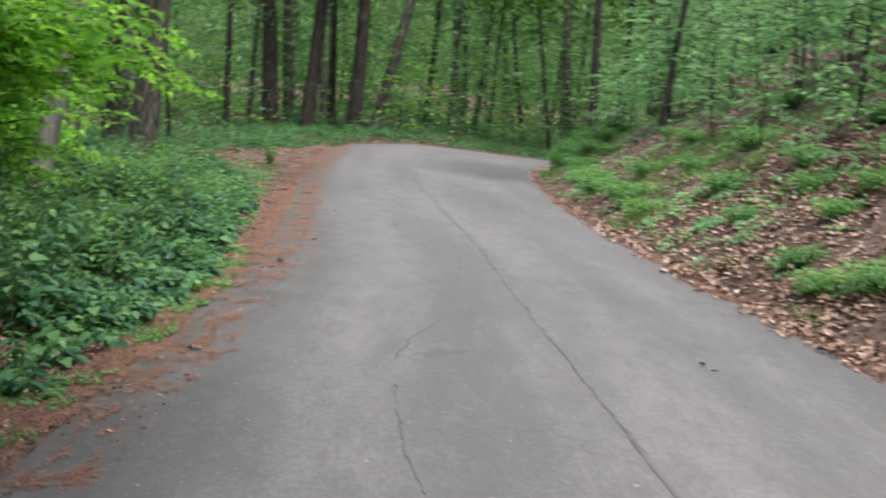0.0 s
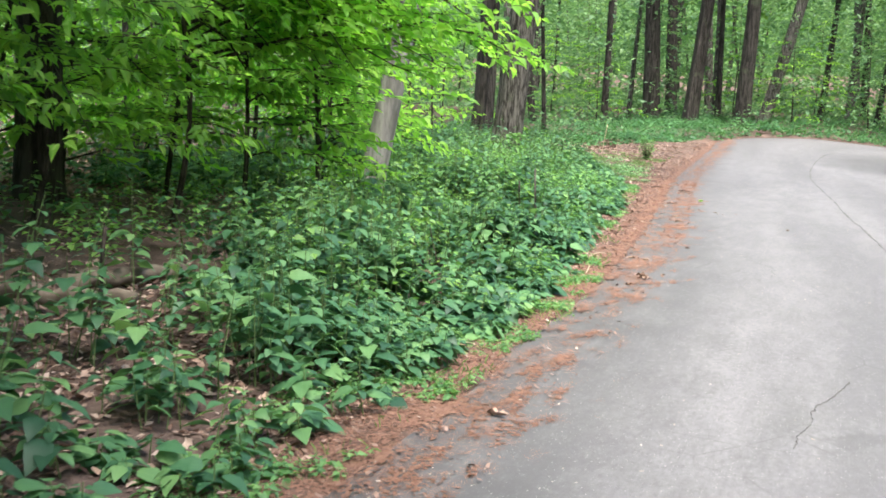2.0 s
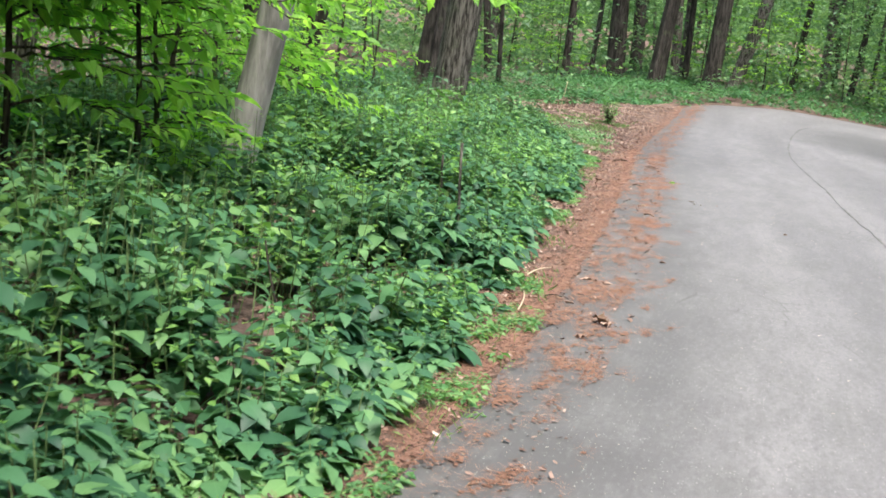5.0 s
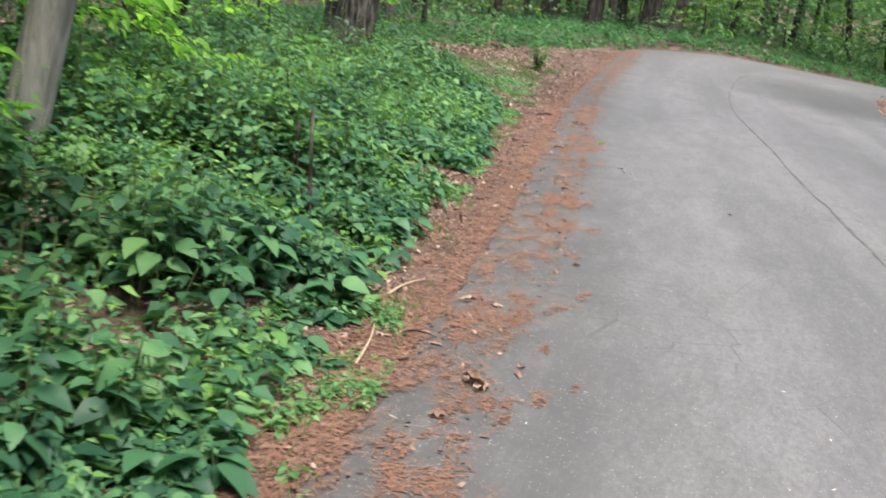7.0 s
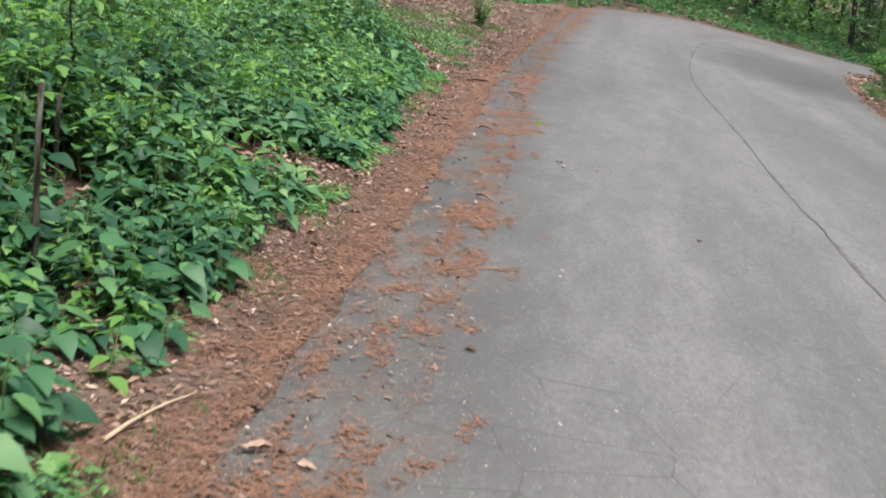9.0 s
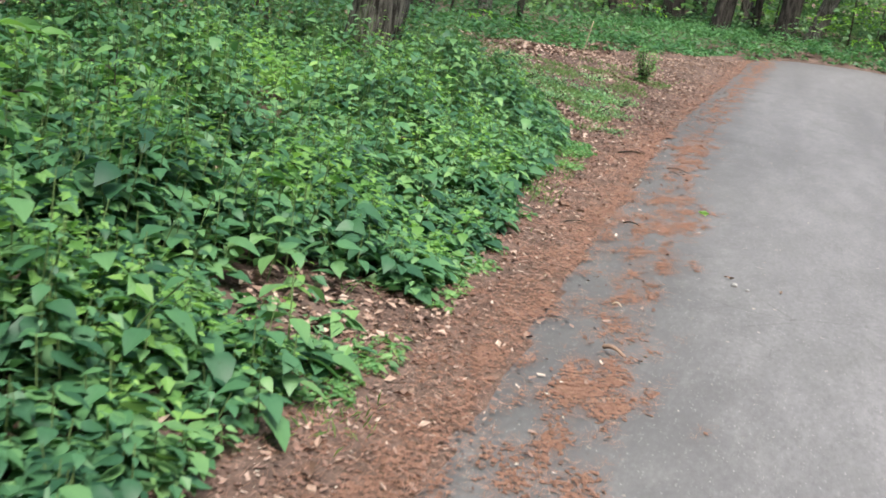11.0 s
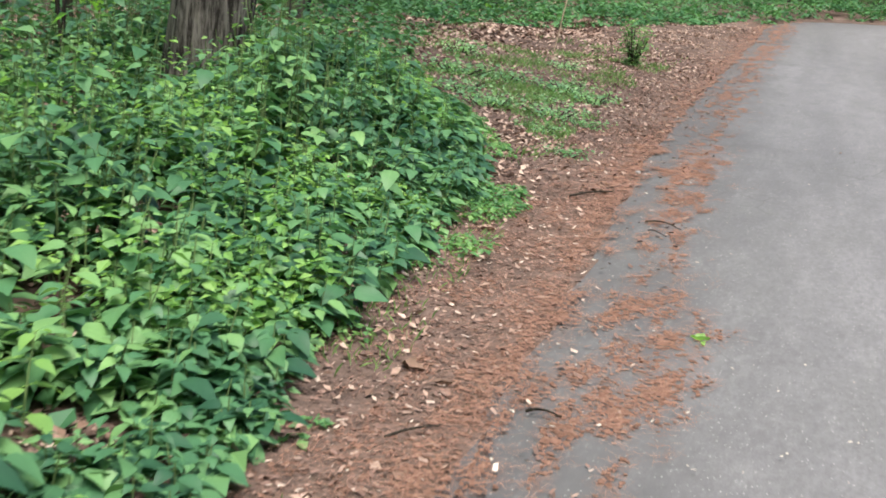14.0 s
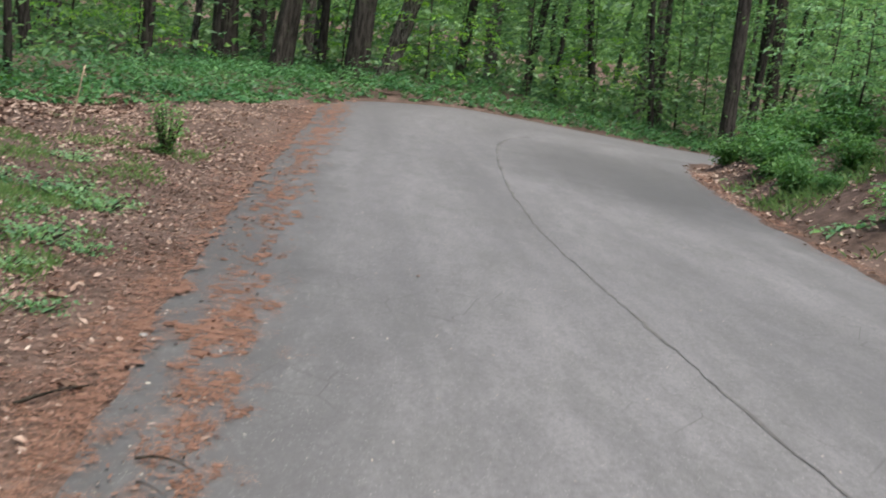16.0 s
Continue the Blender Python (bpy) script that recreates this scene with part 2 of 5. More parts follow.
# ---- mesh helpers ----
def raw_mesh(name, verts, tris, material, uv=None, smooth=False):
    me = bpy.data.meshes.new(name)
    verts, tris = np.asarray(verts, np.float32), np.asarray(tris, np.int32)
    me.vertices.add(len(verts))
    me.vertices.foreach_set("co", verts.ravel())
    me.loops.add(tris.size)
    me.loops.foreach_set("vertex_index", tris.ravel())
    me.polygons.add(len(tris))
    me.polygons.foreach_set("loop_start", np.arange(0, tris.size, 3, dtype=np.int32))
    me.polygons.foreach_set("use_smooth", np.full(len(tris), smooth))
    if uv is not None:
        layer = me.uv_layers.new(name="UVMap")
        layer.data.foreach_set("uv", np.asarray(uv, np.float32)[tris.ravel()].ravel())
    me.materials.append(material)
    me.update(calc_edges=True)
    return me


def part(name, me, parent, label=""):
    ob = new(name, me)
    ob.parent = parent
    return tagged(ob, label)


def join(*pieces):
    """Joins (verts, tris, uv) pieces into one."""
    vs, ts, us, at = [], [], [], 0
    for v, t, u in pieces:
        vs.append(v), ts.append(np.asarray(t) + at), us.append(u)
        at += len(v)
    return np.concatenate(vs), np.concatenate(ts), np.concatenate(us)


def tube(points, radii, sides=8, wobble=0.0, flare=None):
    """A tapered limb along points."""
    p = np.asarray(points, float)
    d = np.gradient(p, axis=0)
    d /= np.linalg.norm(d, axis=1)[:, None] + 1e-9
    ref = np.where(np.abs(d[:, 2:3]) > 0.9, [[1.0, 0, 0]], [[0, 0, 1.0]])
    a = np.cross(d, ref)
    a /= np.linalg.norm(a, axis=1)[:, None]
    b = np.cross(d, a)
    ang = np.arange(sides) * 2 * np.pi / sides
    r = np.asarray(radii, float)[:, None] * np.ones(sides)
    if wobble:
        r = r * (1 + wobble * (rng.random(r.shape) - 0.5) + 0.5 * wobble * np.sin(3 * ang + rng.random() * 6))
    if flare is not None:
        r = r * (1 + np.asarray(flare)[:, None] * (0.55 + 0.45 * np.sin(5 * ang + rng.random() * 6)))
    v = p[:, None] + r[..., None] * (np.cos(ang)[None, :, None] * a[:, None] + np.sin(ang)[None, :, None] * b[:, None])
    n, i, j = len(p), np.arange(len(p) - 1)[:, None], np.arange(sides)[None]
    k = (j + 1) % sides
    q = [(i * sides + j), (i * sides + k), ((i + 1) * sides + k), ((i + 1) * sides + j)]
    q = [np.broadcast_to(x, (n - 1, sides)).ravel() for x in q]
    tris = np.concatenate([np.stack((q[0], q[1], q[2]), 1), np.stack((q[0], q[2], q[3]), 1)])
    top = np.array([[(n - 1) * sides, (n - 1) * sides + s, (n - 1) * sides + s + 1] for s in range(1, sides - 1)])
    tris = np.concatenate([tris, top])
    v = v.reshape(-1, 3)
    return v, tris, np.zeros((len(v), 2))


def leaf_shape(width=0.6, fold=0.12, droop=0.18, fine=True):
    """A leaf one long, along +y, with its midrib, two halves and a drooping tip."""
    if not fine:
        v = np.array([(0, 0, 0), (-width / 2, 0.42, fold), (0, 1, -droop), (width / 2, 0.42, fold)])
        return v, np.array([(0, 2, 1), (0, 3, 2)]), np.array([(0, 0), (-1, 0.42), (0, 1), (1, 0.42)], float)
    w = width / 2
    spine = [(0, 0), (0.13, 0.025), (0.36, 0.0), (0.68, -0.42 * droop), (1, -droop)]
    halves = [(0.10, 0.70), (0.36, 1.0), (0.68, 0.64)]
    v = [(0, y, z) for y, z in spine]
    for side in (-1, 1):
        v += [(side * k * w, y - 0.02, spine[n + 1][1] + fold * k + 0.03 * (n - 1)) for n, (y, k) in enumerate(halves)]
    t = [(0, 1, 5), (1, 2, 6), (1, 6, 5), (2, 3, 7), (2, 7, 6), (3, 4, 7), (0, 8, 1), (1, 9, 2), (1, 8, 9), (2, 10, 3), (2, 9, 10), (3, 10, 4)]
    u = [(0, y) for y, _ in spine] + [(side, y) for side in (-1, 1) for y, _ in halves]
    return np.array(v, float), np.array(t), np.array(u, float)


def spread(shape, pos, yaw, pitch, roll, size):
    """Many copies of one small shape laid out as one piece: each turned, pitched up, rolled and scaled."""
    v, t, u = shape
    cy, sy, cp, sp, cr, sr = np.cos(yaw), np.sin(yaw), np.cos(pitch), np.sin(pitch), np.cos(roll), np.sin(roll)
    along = np.stack((-sy * cp, cy * cp, sp), 1)
    side = np.stack((cy, sy, np.zeros_like(cy)), 1)
    up = np.cross(side, along)
    x = side * cr[:, None] + up * sr[:, None]
    z = up * cr[:, None] - side * sr[:, None]
    size = np.broadcast_to(np.asarray(size, float), (len(pos),))[:, None, None]
    out = pos[:, None] + size * (v[None, :, 0:1] * x[:, None] + v[None, :, 1:2] * along[:, None] + v[None, :, 2:3] * z[:, None])
    tris = t[None] + (np.arange(len(pos)) * len(v))[:, None, None]
    return out.reshape(-1, 3), tris.reshape(-1, 3), np.tile(u, (len(pos), 1))


def smooth01(x):
    x = np.clip(x, 0, 1)
    return x * x * (3 - 2 * x)


WAVES = [(rng.normal(size=2), rng.random() * 6.28) for _ in range(24)]


def wavy(x, y, scale):
    """A smooth uneven field, about -1 to 1."""
    out = 0
    for n, (k, ph) in enumerate(WAVES):
        out = out + np.sin((k[0] * x + k[1] * y) / scale * (1 + 0.35 * n / 6) + ph)
    return out / 5.0


# ---- plan of the road ----
PAIRS = np.array([
    ((-1.8, -40), (3.7, -40)), ((-1.8, -10), (3.7, -10)), ((-1.8, 0), (3.6, 0)), ((-1.85, 6), (3.45, 6)), ((-1.92, 10), (3.2, 10)),
    ((-2.05, 14), (2.95, 14)), ((-2.28, 17), (2.87, 17)), ((-2.53, 20), (2.83, 20)), ((-2.92, 24), (2.79, 24)), ((-3.4, 29), (2.75, 29)),
    ((-3.7, 33), (2.82, 33)), ((-3.95, 38), (2.98, 37.5)), ((-4.1, 42), (3.12, 41.5)), ((-4.25, 46), (3.4, 44.5)), ((-4.4, 50), (3.75, 47.5)),
    ((-4.1, 52.3), (4.1, 49.5)), ((-3.2, 53.9), (4.5, 51)), ((-1.6, 55.1), (5.0, 52.2)), ((0.5, 55.7), (6, 53.2)), ((2.6, 56.4), (7.5, 54)),
    ((5, 57.3), (10, 55.2)), ((10, 59.2), (14, 57)), ((22, 64), (25, 62)), ((60, 75), (62, 72)),
])


def xl(y):
    return np.interp(y, PAIRS[:15, 0, 1], PAIRS[:15, 0, 0])


def xr(y):
    return np.interp(y, PAIRS[:, 1, 1], PAIRS[:, 1, 0])


def yout(x):
    return np.interp(x, PAIRS[14:, 0, 0], PAIRS[14:, 0, 1])


def road_z(x, y):
    far = np.clip(y - 28, 0, 34)
    rise = 0.001 * far**2 + 0.02 * np.clip(y - 62, 0, 60)
    return -0.03 * (np.clip(x, -4.4, 4.5) + 3) + rise * np.clip(1 - 0.1 * (x + 1), 0.2, 1)


def on_road(x, y, edge=0.0):
    return (x > xl(y) + edge) & (x < xr(y) - edge) & (y < yout(x) - edge)


def ground_z(x, y):
    x, y = np.asarray(x, float), np.asarray(y, float)
    dl, dr, do = xl(y) - x, x - xr(y), y - yout(x)
    z = road_z(x, y) + 0.10 * np.clip(dl - 0.4, 0, 5) * np.interp(y, (34, 46), (1, 0.2)) + 0.02 * np.clip(dl - 5.4, 0, 60)
    z = z + 0.015 * np.clip(do - 0.3, 0, 12) * smooth01((x + 7.5) / 4)
    z = z + 0.54 * np.clip(dr - 0.25, 0, 9) + 0.22 * np.clip(dr - 9.25, 0, 40)
    off = np.maximum(np.maximum(dl, dr), do * smooth01((x + 7.5) / 4))
    z = z + 0.05 * wavy(x, y, 1.6) * smooth01(off / 1.5) + 0.22 * wavy(x, y, 9) * smooth01((off - 2) / 6)
    r = np.hypot(x, y - 30)
    z = z + 0.2 * np.clip(r - 110, 0, 60)
    under = (x > xl(y) + 0.03) & (x < xr(y) - 0.25) & (y < yout(x) - 0.25)
    return np.where(under, z - 0.035, z + 0.012)


VEG = np.array([(-30, -2.2), (4, -2.15), (11, -2.13), (13, -2.28), (15, -2.5), (17, -2.78), (21, -3.17), (23, -3.52), (26, -3.95), (27.5, -4.5), (29.5, -5.6), (33, -7.2), (38, -8.6), (41.5, -8.6), (43, -7.9), (45, -6.7), (48.3, -5.6), (52, -4.9), (54, -4.7), (140, -4.7)])


def veg_depth(x, y):
    """How far a place lies inside the green cover beside the road; negative outside it."""
    left = np.interp(y, VEG[:, 0], VEG[:, 1]) - x
    return np.maximum(left, np.where(x > -4.6, y - yout(x) - 0.4, -9))


GAPS = [(-3.2, 18.7, 0.45), (-3.0, 18.95, 0.3), (-3.8, 21.3, 0.3), (-3.82, 13.3, 0.35), (-2.94, 12.67, 0.25), (-4.09, 14.55, 0.32), (-2.6, 14.75, 0.28), (-2.4, 13.6, 0.2), (-4.3, 19.6, 0.25), (-4.8, 23.2, 0.3)]


def bare(x, y):
    """Where leaf litter shows between the plants: near 0 there, 1 elsewhere."""
    out = 1.0
    for a, b, r in GAPS:
        out = out * np.clip(((x - a) ** 2 + (y - b) ** 2) / r**2 - 0.45, 0.04, 1)
    return out


def seg(lo, hi, n):
    return lo + (hi - lo) * rng.random(n)


# ---- ground and road ----
def grid(xs, ys, height):
    gx, gy = np.meshgrid(xs, ys)
    v = np.stack((gx, gy, height(gx, gy)), -1).reshape(-1, 3)
    w, h = len(xs), len(ys)
    i = (np.arange(h - 1)[:, None] * w + np.arange(w - 1)[None]).ravel()
    t = np.concatenate((np.stack((i, i + 1, i + w + 1), 1), np.stack((i, i + w + 1, i + w), 1)))
    return v, t, v[:, :2]


gx = np.concatenate((np.linspace(-900, -160, 8), np.linspace(-150, -42, 28), np.linspace(-40, -10.5, 50), np.arange(-10, -6.5, 0.25), np.arange(-6.5, -1.2, 0.11), np.arange(-1.2, 9, 0.25), np.linspace(9.3, 40, 60), np.linspace(43, 150, 28), np.linspace(160, 900, 8)))
gy = np.concatenate((np.linspace(-900, -70, 8), np.linspace(-60, -1, 40), np.arange(0, 60, 0.36), np.linspace(60.5, 110, 60), np.linspace(113, 220, 28), np.linspace(230, 900, 8)))
ground = new("ground", raw_mesh("ground", *grid(gx, gy, ground_z)[:2], M_SOIL, smooth=True))
tagged(ground, "brown woodland soil under dead leaves beside the road", "ground", kind="structure")


def resample(points, n):
    p = np.asarray(points, float)
    s = np.r_[0, np.cumsum(np.linalg.norm(np.diff(p, axis=0), axis=1))]
    q = np.linspace(0, s[-1], n)
    out = np.stack([np.interp(q, s, p[:, k]) for k in range(p.shape[1])], 1)
    for _ in range(6):
        out[1:-1] = 0.25 * out[:-2] + 0.5 * out[1:-1] + 0.25 * out[2:]
    return out


def road_mesh():
    rows = resample(PAIRS.reshape(-1, 4), 420)
    cols = np.linspace(0, 1, 26)
    a, b = rows[:, :2].copy(), rows[:, 2:].copy()
    a[:, 0] += 0.035 * wavy(a[:, 1], 0 * a[:, 1], 0.35)
    b[:, 0] += 0.035 * wavy(b[:, 1], 3 + 0 * b[:, 1], 0.4)
    p = a[:, None] + (b - a)[:, None] * cols[None, :, None]
    z = road_z(p[..., 0], p[..., 1]) + 0.02 + 0.006 * wavy(p[..., 0], p[..., 1], 1.2)
    z[:, 0] -= 0.018
    z[:, -1] -= 0.018
    v = np.concatenate((p, z[..., None]), -1).reshape(-1, 3)
    w, h = 26, len(rows)
    i = (np.arange(h - 1)[:, None] * w + np.arange(w - 1)[None]).ravel()
    t = np.concatenate((np.stack((i, i + 1, i + w + 1), 1), np.stack((i, i + w + 1, i + w), 1)))
    wide = np.linalg.norm(b - a, axis=1)
    along = np.r_[0, np.cumsum(np.linalg.norm(np.diff((a + b) / 2, axis=0), axis=1))]
    uv = np.stack((wide[:, None] * cols[None], along[:, None] + 0 * cols[None]), -1).reshape(-1, 2)
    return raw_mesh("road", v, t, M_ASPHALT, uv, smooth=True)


road = tagged(new("road", road_mesh()), "worn grey asphalt road bending out of sight in woods", "road", kind="structure")


def top_z(x, y):
    """The surface underfoot: asphalt or soil."""
    return np.where(on_road(x, y, 0.02), road_z(x, y) + 0.02 + 0.006 * wavy(x, y, 1.2), ground_z(x, y))


def seam(path, wide, name, label):
    p = resample(path, 260)
    d = np.gradient(p, axis=0)
    d /= np.linalg.norm(d, axis=1)[:, None]
    side = np.stack((-d[:, 1], d[:, 0]), 1)
    p = p + side * (0.012 * wavy(p[:, 1] * 3, p[:, 0], 0.5))[:, None]
    w = wide * np.clip(0.75 + 0.7 * wavy(p[:, 1], p[:, 0], 0.6), 0.12, 1.3)
    a, b = p + side * w[:, None], p - side * w[:, None]
    v = np.concatenate((a, p, b))
    z = top_z(v[:, 0], v[:, 1]) + np.r_[np.full(260, 0.004), np.full(260, 0.008), np.full(260, 0.004)]
    n, i = 260, np.arange(259)
    t = np.concatenate([np.stack(q, 1) for q in ((i, i + n, i + n + 1), (i, i + n + 1, i + 1), (i + n, i + 2 * n, i + 2 * n + 1), (i + n, i + 2 * n + 1, i + n + 1))])
    ob = new(name, raw_mesh(name, np.c_[v, z], t, M_SEAM))
    return tagged(ob, label, "road seam", kind="structure")


seam([(1.12, 2), (1.10, 5), (1.05, 6.5), (0.95, 8.2), (0.86, 9.8), (0.72, 12.4), (0.60, 15), (0.46, 18), (0.25, 20.8), (0.0, 24), (-0.15, 26.8), (-0.27, 28.4), (-0.42, 30.4), (-0.54, 31.9), (-0.7, 34.3), (-0.79, 37.8), (-0.74, 42), (-0.6, 45)], 0.016, "trim_seam", "dark tar-filled crack winding along the asphalt")
seam([(-0.62, 44.6), (-0.5, 46.5), (-0.2, 48.3), (0.45, 50)], 0.03, "trim_seam", "dark curled end of the crack in the asphalt")


def crack(path, wide, label):
    """A fine jagged crack in the asphalt."""
    p = resample(path, 60)
    p[:, 0] += 0.008 * rng.normal(size=60)
    seam(p, wide, "trim_crack", label)


for path in ([(0.0, 9.9), (-0.17, 9.1), (-0.27, 8.2)], [(-0.24, 7.4), (-0.21, 6.9), (-0.13, 5.9), (-0.03, 5.2)]):
    crack(path, 0.0018, "fine branching dark crack in worn asphalt")

# ---- pine needles and litter on the verge ----
def needle_cover(x, y):
    """How thickly needles lie, from the soil's edge onto the asphalt."""
    d = x - xl(y)
    reach = np.interp(y, (6, 12, 16, 20, 30, 50), (0.32, 0.36, 0.42, 0.44, 0.45, 0.55))
    blot = 0.6 * wavy(x, 0.3 * y, 0.075) + 0.32 * wavy(2 * x + 5, 0.7 * y, 0.075)
    on = np.interp(y, (8, 16, 20, 36, 45), (0.32, 0.46, 0.50, 0.62, 0.8)) - 1.6 * np.clip((d - reach) / 0.4, 0, 2) + blot
    gap = np.exp(-((d - 0.13) / 0.09) ** 2) * np.interp(y, (14, 21), (0.1, 0.6))
    soil = np.interp(d, (-1.2, -0.5, -0.22, -0.06, 0), np.array((-0.2, 0.2, 0.42, 0.9, 1.1))) + 0.5 * blot
    near = np.interp(y, (12, 19), (0.2, 0.0)) * (d > -0.6)
    return np.where(d < 0, soil + near, on - gap)


def needle_mat(lo, hi, cell):
    us, ys = np.arange(-0.75, 1.0, cell), np.arange(lo, hi, cell)
    gu, gy = np.meshgrid(us, ys)
    gx, xs = gu + xl(gy), us
    c = needle_cover(gx, gy)
    vd = veg_depth(gx, gy)
    c = np.where(vd > 0.15 + 0.1 * wavy(gx, gy, 0.3), -1, c)
    z = top_z(gx, gy) + 0.003 + 0.003 * np.clip(c, 0, 1)
    v = np.stack((gx + 0.3 * cell * rng.normal(size=gx.shape), gy + 0.3 * cell * rng.normal(size=gx.shape), z), -1).reshape(-1, 3)
    mid = (c[:-1, :-1] + c[1:, 1:] + c[1:, :-1] + c[:-1, 1:]) / 4
    keep = mid > 0.98 + 1.5 * (rng.random(mid.shape) - 0.5)
    w = len(xs)
    i = (np.arange(len(ys) - 1)[:, None] * w + np.arange(w - 1)[None])[keep]
    t = np.concatenate((np.stack((i, i + 1, i + w + 1), 1), np.stack((i, i + w + 1, i + w), 1)))
    used = np.unique(t)
    back = np.zeros(len(v), np.int64)
    back[used] = np.arange(len(used))
    return v[used], back[t], np.zeros((len(used), 2))


tagged(new("pine_needle_carpet", raw_mesh("pine_needle_carpet", *join(needle_mat(4, 27, 0.015), needle_mat(27, 54, 0.035))[:2], M_NEEDLES, smooth=True)), "rust-brown fallen pine needles matted along the road edge", "pine needles", kind="stuff")


def flat_scatter(n, box, keep, lift=0.01):
    x, y = seg(box[0], box[1], n), seg(box[2], box[3], n)
    ok = keep(x, y) > rng.random(n)
    x, y = x[ok], y[ok]
    return np.stack((x, y, top_z(x, y) + lift), 1)


def strip_scatter(n, lo, hi, reach, keep, lift):
    """Places along the road's left edge, from reach[0] outside it to reach[1] on the asphalt."""
    y = seg(lo, hi, n)
    x = xl(y) + seg(reach[0], reach[1], n)
    ok = keep(x, y) > rng.random(n)
    x, y = x[ok], y[ok]
    return np.stack((x, y, top_z(x, y) + lift), 1)


def needle_share(x, y):
    return np.clip(needle_cover(x, y) * 0.95 + np.interp(x - xl(y), (-0.5, -0.2, 0.45, 0.8), (0.05, 0.2, 0.2, 0.0)), 0, 1) * (veg_depth(x, y) < 0.15)


p = np.concatenate((strip_scatter(360000, 4.5, 30, (-0.7, 0.85), needle_share, 0.007), strip_scatter(70000, 30, 50, (-0.7, 0.8), needle_share, 0.010)))
n = len(p)
needle = (np.array([(-0.011, 0, 0), (0.011, 0, 0), (0.010, 1, 0.02), (-0.008, 1, 0.02)]), np.array([(0, 1, 2), (0, 2, 3)]), np.zeros((4, 2)))
p[:, 2] += 0.005 * rng.random(n) + np.where(p[:, 0] < xl(p[:, 1]), 0.007, 0)
piece = spread(needle, p, seg(0, 6.28, n), seg(-0.04, 0.08, n), seg(-0.5, 0.5, n), seg(0.025, 0.055, n))
tagged(new("pine_needles", raw_mesh("pine_needles", *piece[:2], M_NEEDLE)), "loose rusty pine needles strewn on asphalt and soil", "pine needles", kind="stuff")


p = strip_scatter(170000, 4, 40, (-1.6, 0.5), lambda x, y: np.where(x < xl(y) - 0.16, 0.9, np.where(x < xl(y) + 0.03, 0.3, 0.10)) * ((veg_depth(x, y) < 0.3) | (bare(x, y) < 0.5)), 0.008)
n = len(p)
chip = (np.array([(-0.2, 0, 0), (0.2, 0.1, 0.03), (0.15, 1, 0.1), (-0.2, 0.8, 0.0)]), np.array([(0, 1, 2), (0, 2, 3)]), np.zeros((4, 2)))
piece = spread(chip, p, seg(0, 6.28, n), seg(-0.1, 0.4, n), seg(-0.5, 0.5, n), 0.007 + 0.034 * rng.random(n) ** 3)
y = seg(6, 48, 60000)
x = xr(y) + 0.16 * rng.normal(size=60000) + 0.06
q = np.stack((x, y, top_z(x, y) + 0.008 + 0.006 * rng.random(60000)), 1)[rng.random(60000) < np.clip(0.6 + 0.5 * wavy(x, y, 0.3), 0.1, 1)]
m = len(q)
edging = spread(needle, q, seg(0, 6.28, m), seg(-0.04, 0.1, m), seg(-0.5, 0.5, m), seg(0.04, 0.09, m))
tagged(new("edge_needles", raw_mesh("edge_needles", *edging[:2], M_NEEDLE)), "brown needles and crumbs along the foot of the bank", "pine needles", kind="stuff")
tagged(new("mulch_chips", raw_mesh("mulch_chips", *piece[:2], M_MULCH)), "brown leaf crumbs and pale chips on the verge soil", "mulch", kind="stuff")


def litter_amount(x, y):
    left = np.where(x < xl(y), np.interp(xl(y) - x, (0, 0.5, 1.0, 12, 30), (0.04, 0.35, 1.0, 0.85, 0.4)), 0)
    right = np.where(x > xr(y), np.interp(x - xr(y), (0, 0.2, 2.0, 12), (0.3, 1.0, 0.9, 0.6)), 0)
    right = np.where((x > xr(y) - 0.25) & (x <= xr(y)), 0.25, right)
    return np.where(y > yout(x), 0.25, left * np.where((x < -4.2) & (y < 14), 0.5, 1) + right) * (0.55 + 0.6 * np.clip(wavy(x, y, 0.8), -0.6, 0.8))


dead = (np.array([(0, 0, 0), (-0.3, 0.45, 0.14), (0, 0.5, 0.0), (0.3, 0.4, 0.16), (0.05, 1.0, 0.12)]), np.array([(0, 2, 1), (0, 3, 2), (1, 2, 4), (2, 3, 4)]), np.zeros((5, 2)))
p = np.concatenate((flat_scatter(40000, (-8, -1.5, 3, 30), litter_amount), flat_scatter(9000, (-4.6, -2.2, 12, 22), lambda x, y: (bare(x, y) < 0.4) * 0.9), flat_scatter(9000, (-4.7, -2.1, 5, 9.8), lambda x, y: 0.35 + 0.3 * wavy(x, y, 0.5)), flat_scatter(60000, (-11, -3.6, 25, 50), litter_amount), flat_scatter(40000, (2.4, 12, 6, 50), litter_amount, 0.02), flat_scatter(34000, (2.5, 6.5, 7, 22), litter_amount, 0.015), flat_scatter(12000, (-22, -8, 8, 40), litter_amount)))
n = len(p)
large = np.where((p[:, 0] > 0) | (p[:, 0] < -7), 1.4, np.where((veg_depth(p[:, 0], p[:, 1]) < 0.1) & (p[:, 1] < 26), 0.65, 0.85))
piece = spread(dead, p, seg(0, 6.28, n), seg(-0.2, 0.45, n), seg(-0.6, 0.6, n), seg(0.035, 0.085, n) * large)
tagged(new("leaf_litter", raw_mesh("leaf_litter", *piece[:2], M_LITTER)), "pinkish-brown dead leaves covering the woodland floor", "leaf litter", kind="stuff")

